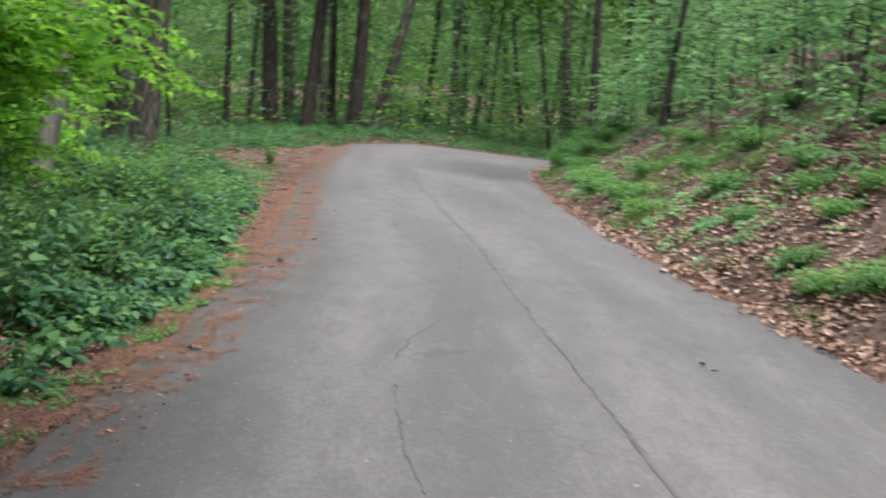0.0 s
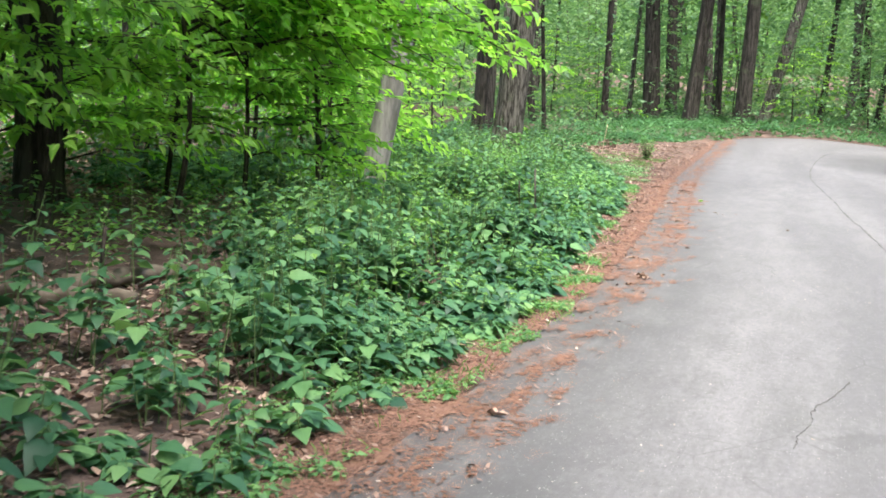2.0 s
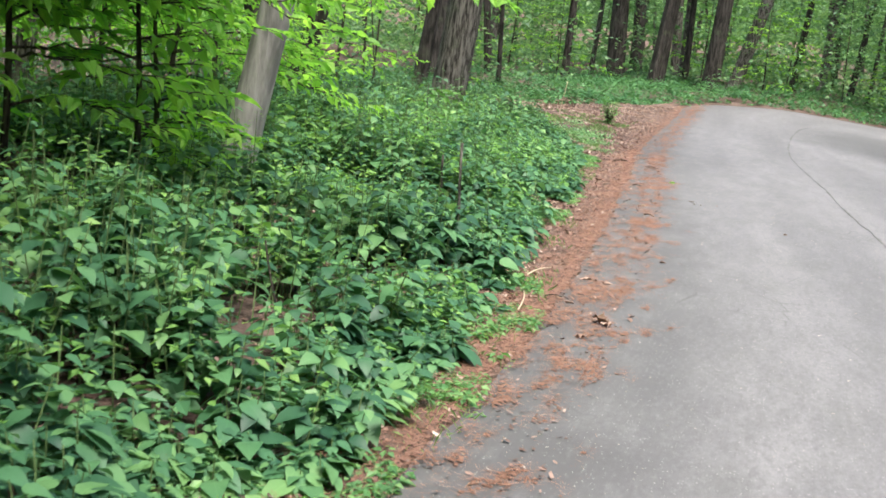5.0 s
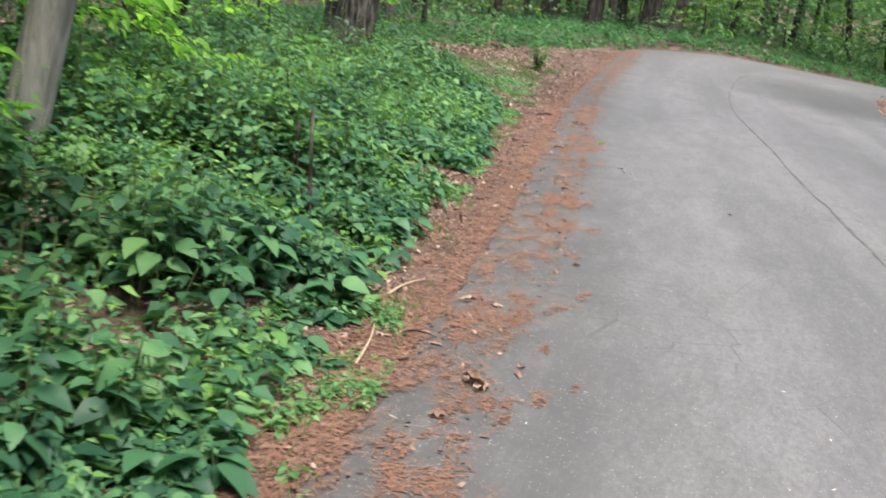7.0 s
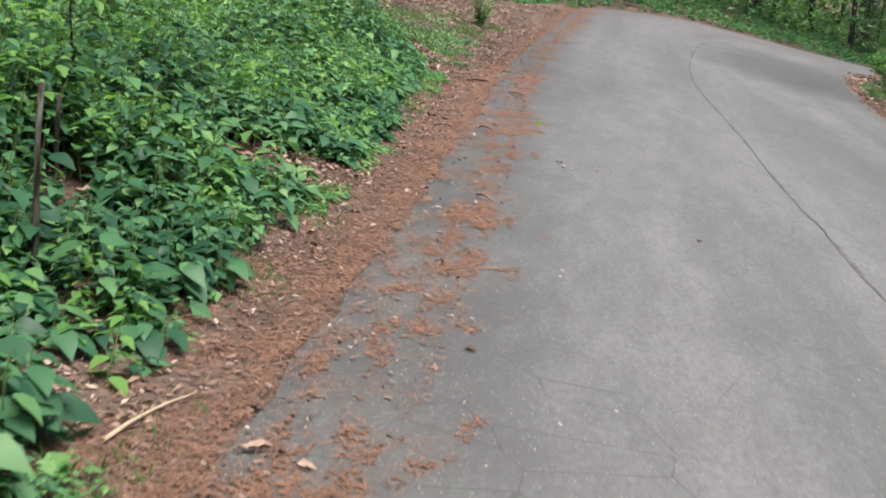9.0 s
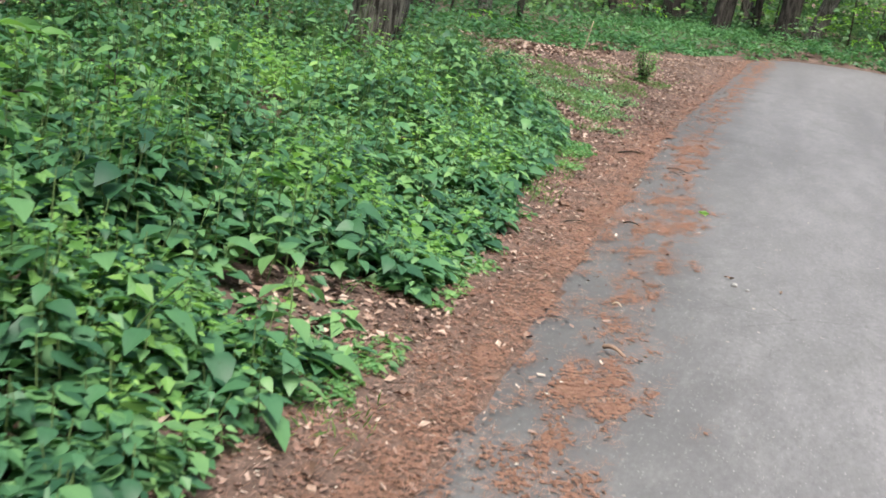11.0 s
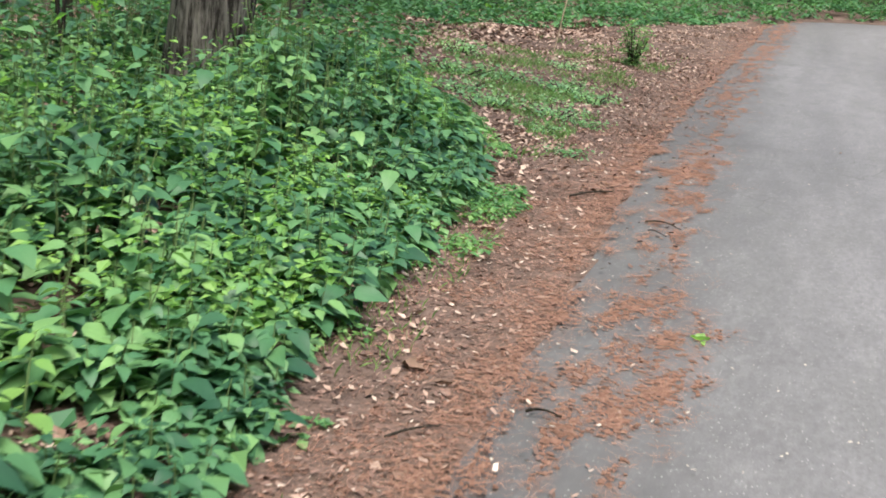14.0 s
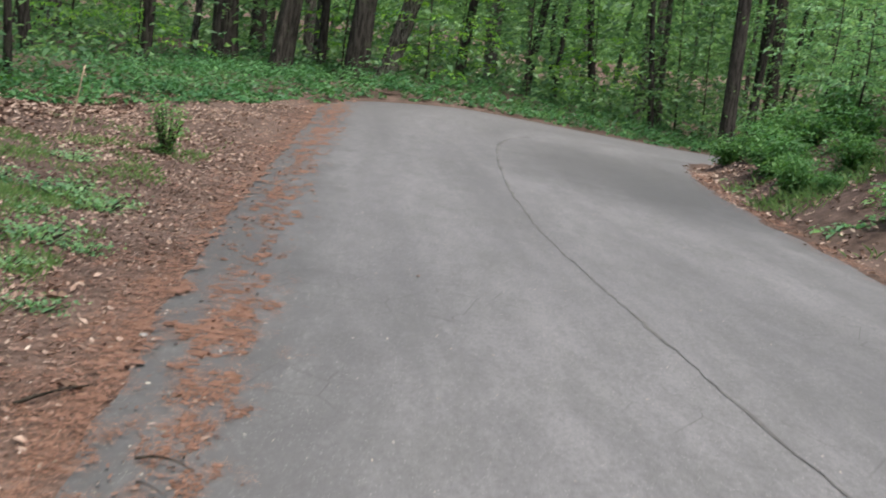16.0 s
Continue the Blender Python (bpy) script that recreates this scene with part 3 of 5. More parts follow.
p = flat_scatter(15000, (-3.6, 3.4, 3, 40), lambda x, y: np.where(on_road(x, y, 0.05), np.interp(x - xl(y), (0, 0.6, 1.5, 5.5), (0.6, 0.40, 0.18, 0.08)), 0.25 * (veg_depth(x, y) < 0)), 0.016)
n = len(p)
piece = spread(chip, p, seg(0, 6.28, n), seg(-0.1, 0.2, n), seg(-0.3, 0.3, n), 0.006 + 0.018 * rng.random(n) ** 3)
tagged(new("bud_scale_flecks", raw_mesh("bud_scale_flecks", *piece[:2], M_CHIP)), "tiny pale bud scales and chips on the asphalt", "flecks", kind="stuff")


# ---- green cover beside the road ----
FINE, COARSE = leaf_shape(0.66, 0.035, 0.24), leaf_shape(0.72, 0.05, fine=False)


def bed_density(x, y):
    d = veg_depth(x, y)
    gap = np.clip(0.66 + 1.2 * wavy(x, y, 0.42), 0.04, 1)
    gap = np.where(d < 0.7, np.maximum(gap, np.interp(y, (16, 19), (0.22, 0.5))), gap)
    near = np.interp(y, (5, 8, 10, 13), (0.2, 0.4, 0.8, 1.0))
    deep = np.where(x < -4.6, np.interp(d, (0, 0.2, 2.6, 4.5, 7), (0.4, 1, 1, 0.45, 0.2)), 1.0)
    shade = np.where((y < 14.0) & (d > 2.0), np.interp(d, (2.0, 2.7), (0.7, 0.06)), 1.0)
    shade = shade * np.clip(np.hypot((x + 4.2) / 0.7, (y - 8.7) / 0.8) - 0.7, 0.03, 1)
    return np.where(d > 0, gap * near * deep * shade * bare(x, y), 0)


def herbs(n, box, shape, nodes, size, tall, density=bed_density):
    """Upright leafy stems: pairs of leaves turned crosswise up each stem."""
    x, y = seg(box[0], box[1], n), seg(box[2], box[3], n)
    ok = density(x, y) > rng.random(n)
    x, y = x[ok], y[ok]
    z = ground_z(x, y)
    h = tall * seg(0.6, 1.25, len(x)) * (0.35 + 0.65 * smooth01(veg_depth(x, y) / 1.1)) * np.clip(1 + 0.5 * wavy(x, y, 0.5), 0.4, 1.7) * np.where(x < -5, np.interp(y, (21, 24, 27.5, 29), (1, 1.15, 1.15, 1)), 1)
    k = nodes * 2
    node, sidein = np.repeat(np.arange(nodes), 2), np.tile((0, 1), nodes)
    turn = seg(0, 6.28, len(x))[:, None] + node * 1.57 + sidein * 3.14 + 0.5 * rng.normal(size=(len(x), k))
    frac = 0.35 + 0.65 * (node + 0.6 * rng.random((len(x), k))) / nodes
    s = size * (0.55 + 0.75 * rng.random((len(x), k))) * np.interp(node, (0, nodes - 1.5, nodes - 1), (1, 0.95, 0.55)) * seg(0.6, 1.35, len(x))[:, None]
    lean = 0.16 * rng.normal(size=(2, len(x)))
    px = x[:, None] + lean[0][:, None] * h[:, None] * frac - np.sin(turn) * 0.3 * s
    py = y[:, None] + lean[1][:, None] * h[:, None] * frac + np.cos(turn) * 0.3 * s
    pz = z[:, None] + h[:, None] * frac
    pos = np.stack((px, py, pz), -1).reshape(-1, 3)
    m = len(pos)
    out = spread(shape, pos, turn.ravel(), seg(-0.40, 0.14, m), 0.25 * rng.normal(size=m), s.ravel())
    return out, np.stack((x, y, z, lean[0] * h, lean[1] * h, h), 1)


def stems(rows, r=0.004):
    a, d = rows[:, :3], rows[:, 3:]
    ang = np.array([0, 2.1, 4.2])
    ring = np.stack((np.cos(ang), np.sin(ang), 0 * ang), 1) * r
    v = np.stack([a[:, None] - (0, 0, 0.03) + ring[None], (a + d)[:, None] + 0.5 * ring[None]], 1).reshape(-1, 3)
    t = np.array([(0, 1, 4), (0, 4, 3), (1, 2, 5), (1, 5, 4), (2, 0, 3), (2, 3, 5)])
    return v, (t[None] + 6 * np.arange(len(a))[:, None, None]).reshape(-1, 3)


near_leaves, near_stems = herbs(19000, (-8.2, -2.0, 5, 29), FINE, 5, 0.102, 0.44)
tagged(new("leafy_ground_cover", raw_mesh("leafy_ground_cover", *near_leaves[:2], M_HERB, near_leaves[2], True)), "dense knee-high green broad-leaved plants covering the verge", "ground cover", kind="stuff")
tagged(new("ground_cover_stems", raw_mesh("ground_cover_stems", *stems(near_stems), M_STEM)), "thin green stems under the broad-leaved plants", "stems", kind="stuff")
low_leaves, _ = herbs(18000, (-8.2, -2.0, 8, 29), COARSE, 3, 0.095, 0.26)
tagged(new("low_ground_cover", raw_mesh("low_ground_cover", *low_leaves[:2], M_HERB, low_leaves[2])), "shin-high green leaves filling in under the taller plants", "ground cover", kind="stuff")
fresh_leaves, _ = herbs(26000, (-6.6, -2.2, 9, 29), COARSE, 4, 0.062, 0.5, lambda x, y: np.where(veg_depth(x, y) > 0.1, np.clip(0.12 + 0.6 * wavy(x, y, 0.7), 0, 0.7), 0) * bare(x, y) * np.interp(veg_depth(x, y), (0, 2.2, 4), (1, 0.8, 0.15)) * np.interp(y, (9, 14, 17), (0.3, 0.5, 1)))
tagged(new("fresh_ground_cover", raw_mesh("fresh_ground_cover", *fresh_leaves[:2], M_YOUNG, fresh_leaves[2])), "small yellow-green spring leaves among the darker plants", "ground cover", kind="stuff")
far_leaves, _ = herbs(26000, (-15, 16, 28, 66), COARSE, 4, 0.13, 0.42, lambda x, y: np.where(veg_depth(x, y) > 0, np.interp(veg_depth(x, y), (0, 0.15, 2.5, 5, 10), (0.8, 1, 0.9, 0.3, 0.2)), 0) * np.interp(y, (27, 29), (0.4, 1)) * np.where(y < 40, 0.7, 1))
tagged(new("far_ground_cover", raw_mesh("far_ground_cover", *far_leaves[:2], M_HEDGE, far_leaves[2])), "low green plants lining the outside of the road bend", "ground cover", kind="stuff")
side_leaves, _ = herbs(9000, (-30, -6, 2, 45), COARSE, 3, 0.13, 0.35, lambda x, y: np.clip(0.15 + 0.6 * wavy(x, y, 2.0), 0, 0.7) * (veg_depth(x, y) > 2.5) * np.where((y < 14.5) & (x > -9), 0.2, 1))
tagged(new("woodland_floor_plants", raw_mesh("woodland_floor_plants", *side_leaves[:2], M_HERB, side_leaves[2])), "scattered green seedlings on the shaded woodland floor", "ground cover", kind="stuff")


edge_leaves, _ = herbs(34000, (-5.5, -1.7, 5, 30), COARSE, 4, 0.042, 0.15, lambda x, y: np.where(np.abs(veg_depth(x, y) - 0.06) < np.interp(y, (7, 13.4, 14.5, 20, 23), (0.34, 0.34, 0.2, 0.2, 0.36)), np.clip(np.interp(y, (7, 10, 13.4, 14.5, 20, 23, 29), (-0.1, 0.35, 0.45, 0.1, 0.1, 0.22, 0.4)) + 0.8 * wavy(x, y, 0.4), 0, 1), 0) * bare(x, y))
tagged(new("verge_weeds", raw_mesh("verge_weeds", *edge_leaves[:2], M_TUFT, edge_leaves[2])), "small fresh light green weeds edging the needle strip", "weeds", kind="stuff")
bank_leaves, _ = herbs(16000, (2.8, 10.5, 7, 46), COARSE, 3, 0.11, 0.26, lambda x, y: np.where(x > xr(y) + 0.3, np.clip(-0.15 + 0.7 * wavy(x, y, 0.6), 0, 1), 0))
tagged(new("bank_weeds", raw_mesh("bank_weeds", *bank_leaves[:2], M_PALE, bank_leaves[2])), "low light green weeds growing through dead leaves", "weeds", kind="stuff")


def grass(name, n, box, density, length, material, label):
    x, y = seg(box[0], box[1], n), seg(box[2], box[3], n)
    ok = density(x, y) > rng.random(n)
    x, y = x[ok], y[ok]
    p = np.stack((x, y, top_z(x, y) - 0.005), 1)
    m = len(p)
    blade = (np.array([(-0.035, 0, 0), (0.035, 0, 0), (0, 0.55, 0.06), (0, 1, -0.12)]), np.array([(0, 1, 2), (0, 2, 3)]), np.array([(0, 0), (0, 0), (0, 0.5), (0, 1)], float))
    piece = spread(blade, p, seg(0, 6.28, m), seg(0.5, 1.4, m), seg(-0.5, 0.5, m), length * seg(0.5, 1.3, m))
    return tagged(new(name, raw_mesh(name, *piece[:2], material, piece[2])), label, "grass", kind="stuff")


grass("verge_grass", 90000, (-5.5, -1.8, 5, 32), lambda x, y: np.where(np.abs(veg_depth(x, y) - 0.03) < 0.30, 0.8, 0) * np.clip(np.interp(y, (7, 10, 13.4, 14.5), (-0.1, 0.3, 0.45, 0.0)) + 0.9 * wavy(x, y, 0.5), 0, 1), 0.06, M_GRASS, "fine light green grass and weeds edging the verge")
grass("clearing_grass", 60000, (-9, -4.0, 26, 40), lambda x, y: ((xl(y) - x) > 0.7) * np.clip(0.0 + 1.0 * wavy(x, y, 0.45), 0, 1) * np.interp(y, (26, 30, 35, 40), (1, 1, 0.7, 0.1)), 0.09, M_GRASS, "patchy short grass among dead leaves")
grass("bank_grass", 70000, (2.6, 9, 6, 46), lambda x, y: (x > xr(y) + 0.15) * np.clip(-0.25 + 0.8 * wavy(x, y, 0.8), 0, 1), 0.2, M_GRASS, "tufts of green grass on the leaf-strewn bank")


# ---- trees ----
def branch(start, yaw, length, lift, sag, n=7):
    """A limb that rises by lift and then sags."""
    s = np.linspace(0, 1, n)
    bend = 0.25 * rng.normal() * s**2
    x = start[0] + length * s * np.cos(yaw + bend)
    y = start[1] + length * s * np.sin(yaw + bend)
    z = start[2] + length * (lift * s - sag * s**2) + 0.02 * length * rng.normal(size=n) * (s > 0)
    return np.stack((x, y, z), 1)


def sprays(limb, step, length, leaf, shape, flat=0.25):
    """Leafy twigs in a flat fan either side of a limb: returns twig lines and leaves."""
    lines, pos, yaw, pitch, roll, size = [], [], [], [], [], []
    total = np.linalg.norm(limb[-1] - limb[0])
    for n, f in enumerate(np.arange(0.18, 1.0, step / total)):
        k = f * (len(limb) - 1)
        i = min(int(k), len(limb) - 2)
        a = limb[i] + (limb[i + 1] - limb[i]) * (k - i)
        d = limb[i + 1] - limb[i]
        head = np.arctan2(d[1], d[0]) + (1 if n % 2 else -1) * seg(0.5, 1.0, 1)[0]
        tw = branch(a, head, length * (1.1 - 0.6 * f) * seg(0.6, 1.2, 1)[0], seg(-0.02, 0.2, 1)[0], seg(0.05, 0.32, 1)[0], 5)
        lines.append(tw)
        m = max(4, int(np.linalg.norm(tw[-1] - tw[0]) / (leaf * 0.42)))
        q = np.linspace(0.12, 1, m) * 4
        j = np.minimum(q.astype(int), 3)
        at = tw[j] + (tw[j + 1] - tw[j]) * (q - j)[:, None]
        pos.append(at)
        yaw.append(head - np.pi / 2 + np.where(np.arange(m) % 2, 0.8, -0.8) * np.linspace(1, 0.3, m) + 0.3 * rng.normal(size=m))
        pitch.append(seg(-0.8, 0.25, m))
        roll.append(flat * rng.normal(size=m))
        size.append(leaf * seg(0.65, 1.25, m))
    return lines, spread(shape, *(np.concatenate(q) for q in (pos, yaw, pitch, roll, size)))


def understory(name, height, reach, limbs, leaf, shape, leafmat, barkmat, label, low=0.18, step=0.22, lean=0.05, thick=0.035, aim=None, flat=0.45, group="", category="small tree", every=1):
    """A slender forest tree: trunk, limbs with flat leafy sprays."""
    root = tagged(new(name), label, category, group)
    s = np.linspace(0, 1, 9)
    line = np.stack((lean * height * s**1.4 + 0.05 * np.sin(4 * s), 0.07 * np.sin(5 * s + 1), height * s - 0.1), 1)
    part("trunk", raw_mesh("trunk", *tube(line, thick * (1 - 0.75 * s), 7, 0.15)[:2], barkmat, smooth=True), root)
    wood, leaves = [], []
    for n in range(limbs):
        f = low + (0.97 - low) * (n + rng.random()) / limbs
        start = [np.interp(f, s, line[:, k]) for k in range(3)]
        far = reach * (1.1 - 0.65 * f) * seg(0.6, 1.15, 1)[0]
        yaw = n * 2.4 + 0.5 * rng.normal() if aim is None or n % 2 else aim + 0.7 * rng.normal()
        limb = branch(start, yaw, far, seg(0.1, 0.5, 1)[0], seg(0.12, 0.48, 1)[0])
        wood.append(tube(limb, thick * 0.36 * np.linspace(1, 0.25, 7), 5))
        lines, lv = sprays(limb, step, reach * 0.35, leaf, shape, flat)
        wood += [tube(q, np.linspace(0.006, 0.002, 5), 3) for q in lines[::every]]
        leaves.append(lv)
    tagged(part("branchwork", raw_mesh("branchwork", *join(*wood)[:2], barkmat, smooth=True), root, "thin dark twigs and limbs"), kind="stuff")
    v, t, u = join(*leaves)
    part("crown", raw_mesh("crown", v, t, leafmat, u), root, "flat sprays of bright green leaves")
    return root


def canopy_tree(name, radius, height, clear, barkmat, label, lean=(0, 0), crown=4.5, cards=900, sides=14, flare=0.5, group="", bend=0.12, low_limbs=0, boughs=6):
    """A tall forest tree: flared trunk, limbs high up and a crown of leaf clumps."""
    root = tagged(new(name), label, "tree", group)
    s = np.r_[0, 0.006, 0.014, 0.026, 0.05, np.linspace(0.09, 1, 14)]
    line = np.stack((lean[0] * height * s + bend * np.sin(3.5 * s), lean[1] * height * s + bend * np.sin(2.7 * s + 1) - bend * np.sin(1), height * s - 0.12), 1)
    fl = flare * np.exp(-s * height / 0.35)
    part("trunk", raw_mesh("trunk", *tube(line, radius * (1 - 0.72 * s), sides, 0.07, fl)[:2], barkmat, smooth=True), root)
    wood, pos = [], []
    for n in range(boughs):
        f = clear + (0.96 - clear) * (n + rng.random()) / boughs
        start = np.array([np.interp(f, s, line[:, k]) for k in range(3)])
        limb = branch(start, n * 2.4 + 0.4 * rng.normal(), crown * (1.25 - 0.7 * f) * seg(0.7, 1.1, 1)[0], 0.55, 0.2)
        wood.append(tube(limb, radius * 0.3 * np.linspace(1, 0.15, 7), 6))
        m = cards // boughs
        at = limb[rng.integers(2, 7, m)] + rng.normal(size=(m, 3)) * (0.75, 0.75, 0.5)
        pos.append(at)
    for n in range(low_limbs):
        f = 0.11 + 0.12 * n / low_limbs
        start = np.array([np.interp(f, s, line[:, k]) for k in range(3)])
        wood.append(tube(branch(start, -0.4 + 1.9 * n, 3.2, 0.75, 0.15), radius * 0.22 * np.linspace(1, 0.2, 7), 6))
    for w in wood:
        part("limb", raw_mesh("limb", *w[:2], barkmat, smooth=True), root)
    pos = np.concatenate(pos)
    m = len(pos)
    v, t, u = spread(leaf_shape(0.75, 0.1, 0.2, False), pos, seg(0, 6.28, m), seg(-0.6, 0.3, m), 0.4 * rng.normal(size=m), seg(0.3, 0.6, m))
    part("crown", raw_mesh("crown", v, t, M_CROWN, u), root, "high green leaf canopy")
    return root


def put(ob, x, y, turn=0.0, sink=0.05, size=1.0):
    ob.matrix_basis = pose(x, y, float(ground_z(x, y)) - sink, 0, 0, turn) @ Matrix.Scale(size, 4)
    return ob


def again(ob, x, y, turn=0.0, sink=0.05, size=1.0):
    return copy_thing(ob, pose(x, y, float(ground_z(x, y)) - sink, 0, 0, turn) @ Matrix.Scale(size, 4))


# the trees that can be told apart
put(canopy_tree("oak_tree", 0.31, 19, 0.42, M_BARK, "stout forest tree with deeply furrowed grey-brown bark", (0.085, 0), sides=22, flare=0.35, cards=450), -6.6, 27.1)
put(canopy_tree("dark_tree", 0.2, 17, 0.4, M_BARK_DARK, "dark rough-barked tree with a rising side limb", (-0.01, 0), sides=18, low_limbs=2, cards=350), -6.7, 11.82)
put(canopy_tree("pale_tree", 0.145, 14, 0.45, M_BARK_PALE, "slender leaning tree with smooth pale grey bark", (0.17, 0.0), crown=3, cards=70, flare=0.3), -5.15, 15.6)
# broad-crowned trees added out of view, to shade the verge on the near left
shade = put(canopy_tree("spreading_tree", 0.2, 13, 0.28, M_BARK_DARK, "dark tree with a broad low leafy crown, added out of view for shade", (0.02, 0), crown=6.5, cards=2600, boughs=10, group="spreading trees"), -5.6, 5.6)
again(shade, -6.6, 8.3, 40, 0.05, 0.65)
again(shade, -4.8, 0.3, 120)
again(shade, -4.6, 3.4, 200, 0.05, 0.7)
again(shade, -5.6, -5.5, 250)
multi = put(canopy_tree("leaning_tree", 0.15, 12, 0.4, M_BARK_DARK, "dark crooked tree leaning over beside the pale trunk", (0.22, 0.0), crown=3, cards=150), -8.0, 23.5)
again(multi, -8.4, 24.0, 200)
big = put(canopy_tree("bend_tree", 0.42, 22, 0.45, M_BARK_DARK, "massive dark trunk behind the road bend", (-0.045, 0), flare=0.4, group="trees at the bend"), -8.4, 61)
put(canopy_tree("bend_tree", 0.36, 22, 0.45, M_BARK_DARK, "tall dark trunk leaning beside the road bend", (0.09, 0), flare=0.4, group="trees at the bend"), -6.6, 60)
put(canopy_tree("bend_tree", 0.30, 20, 0.45, M_BARK, "grey-brown tree leaning over beyond the road bend", (0.24, 0), flare=0.4, group="trees at the bend"), -3.4, 61)
put(canopy_tree("bend_tree", 0.24, 20, 0.45, M_BARK_DARK, "straight dark trunk beside the inner bend bushes", (-0.01, 0), flare=0.5, group="trees at the bend"), 7.05, 59.2, sink=0.1)

kinds = [
    canopy_tree("forest_tree", 0.25, 20, 0.42, M_BARK, "tall straight forest tree with grey-brown bark", (0.05, 0.02), group="forest trees", cards=420, sides=9),
    canopy_tree("forest_tree", 0.17, 17, 0.40, M_BARK_DARK, "slim dark forest tree", (0.10, 0.03), group="forest trees", cards=380, sides=8),
    canopy_tree("forest_tree", 0.11, 14, 0.40, M_BARK_DARK, "thin dark forest tree", (0.11, -0.05), crown=2.6, group="forest trees", cards=260, sides=7),
    canopy_tree("forest_tree", 0.13, 15, 0.40, M_BARK, "thin grey-barked forest tree", (-0.10, 0.04), crown=2.6, group="forest trees", cards=260, sides=7),
    canopy_tree("forest_tree", 0.34, 22, 0.42, M_BARK_DARK, "stout dark forest tree", (0.045, 0.02), group="forest trees", cards=420, sides=10),
]
spots = [(1.7, 70, 1), (2.4, 66, 2), (4.7, 72, 1), (5.4, 62.5, 2), (-15.3, 66, 0), (-18.7, 75, 4), (-8.9, 72, 4), (-10, 64, 3), (-6.2, 69, 0), (-9.2, 34, 1), (-10.4, 39, 4), (-12.3, 50, 0), (-12.6, 55, 1),
         (10.5, 24, 1), (6.4, 37, 2), (13, 30, 4), (-8.6, 16.5, 2), (-9.8, 19.5, 3), (-1.0, 66, 1), (0.4, 74, 0), (6.4, 67, 3), (7.5, 73, 0), (9.5, 66, 1), (11.5, 70, 2), (8.2, 61.5, 2)]
first = set()


def plant(kind_list, x, y, k, turn, size):
    if k in first:
        again(kind_list[k], x, y, turn, 0.06, size)
    else:
        first.add(k)
        put(kind_list[k], x, y, turn, 0.06, size)


for n, (x, y, k) in enumerate(spots):
    plant(kinds, x, y, k, n * 77 % 360, 1.0)
made = list(spots)
while len(made) < 150:
    x, y = float(rng.uniform(-48, 48)), float(rng.uniform(-18, 112))
    if on_road(x, y, -2.2) or (y < 58 and -8.5 < x < 9) or (y < 5 and abs(x) < 9):
        continue
    if any(math.hypot(x - a, y - b) < 1.9 for a, b, _ in made):
        continue
    if y < 55 and (x < -26 or x > 26) and rng.random() < 0.5:
        continue
    k = int(rng.choice(5, p=(0.2, 0.28, 0.24, 0.18, 0.10)))
    made.append((x, y, k))
    plant(kinds, x, y, k, float(rng.uniform(0, 360)), float(rng.uniform(0.8, 1.15)))

# understory beside the verge, leafed to the ground
NEAR = leaf_shape(0.5, 0.10, 0.25)
FARLEAF = leaf_shape(0.55, 0.10, 0.2, False)
for n, (x, y, tall, reach, limbs, aim, low) in enumerate([(-6.15, 12.9, 4.6, 2.5, 25, -0.2, 0.2), (-6.7, 11.0, 4.4, 2.4, 24, -0.4, 0.16), (-6.3, 8.9, 3.8, 2.0, 20, -0.8, 0.2), (-6.9, 17.6, 4.6, 2.3, 22, -0.2, 0.14), (-7.4, 14.6, 5.0, 2.6, 24, -0.3, 0.10), (-6.6, 10.0, 3.8, 2.1, 18, -0.1, 0.2), (-5.0, 12.2, 2.9, 1.2, 20, 0.1, 0.25), (-4.85, 13.4, 2.2, 0.85, 18, 0.0, 0.2), (-5.15, 14.2, 2.0, 0.8, 15, -0.2, 0.2)]):
    put(understory("understory_tree", tall, reach, limbs, 0.125, NEAR, M_SPRAY, M_TWIG, ("small tree with bright green sprays arching over the verge", "young tree with drooping fans of green leaves", "sapling with layered green leaf sprays")[n % 3], aim=aim, low=low, step=0.135, lean=(0.20, 0.24, 0.12, 0.16, 0.2, 0.3, 0.05, 0.04, 0.03)[n], thick=0.028, flat=0.5, group="verge saplings"), x, y)


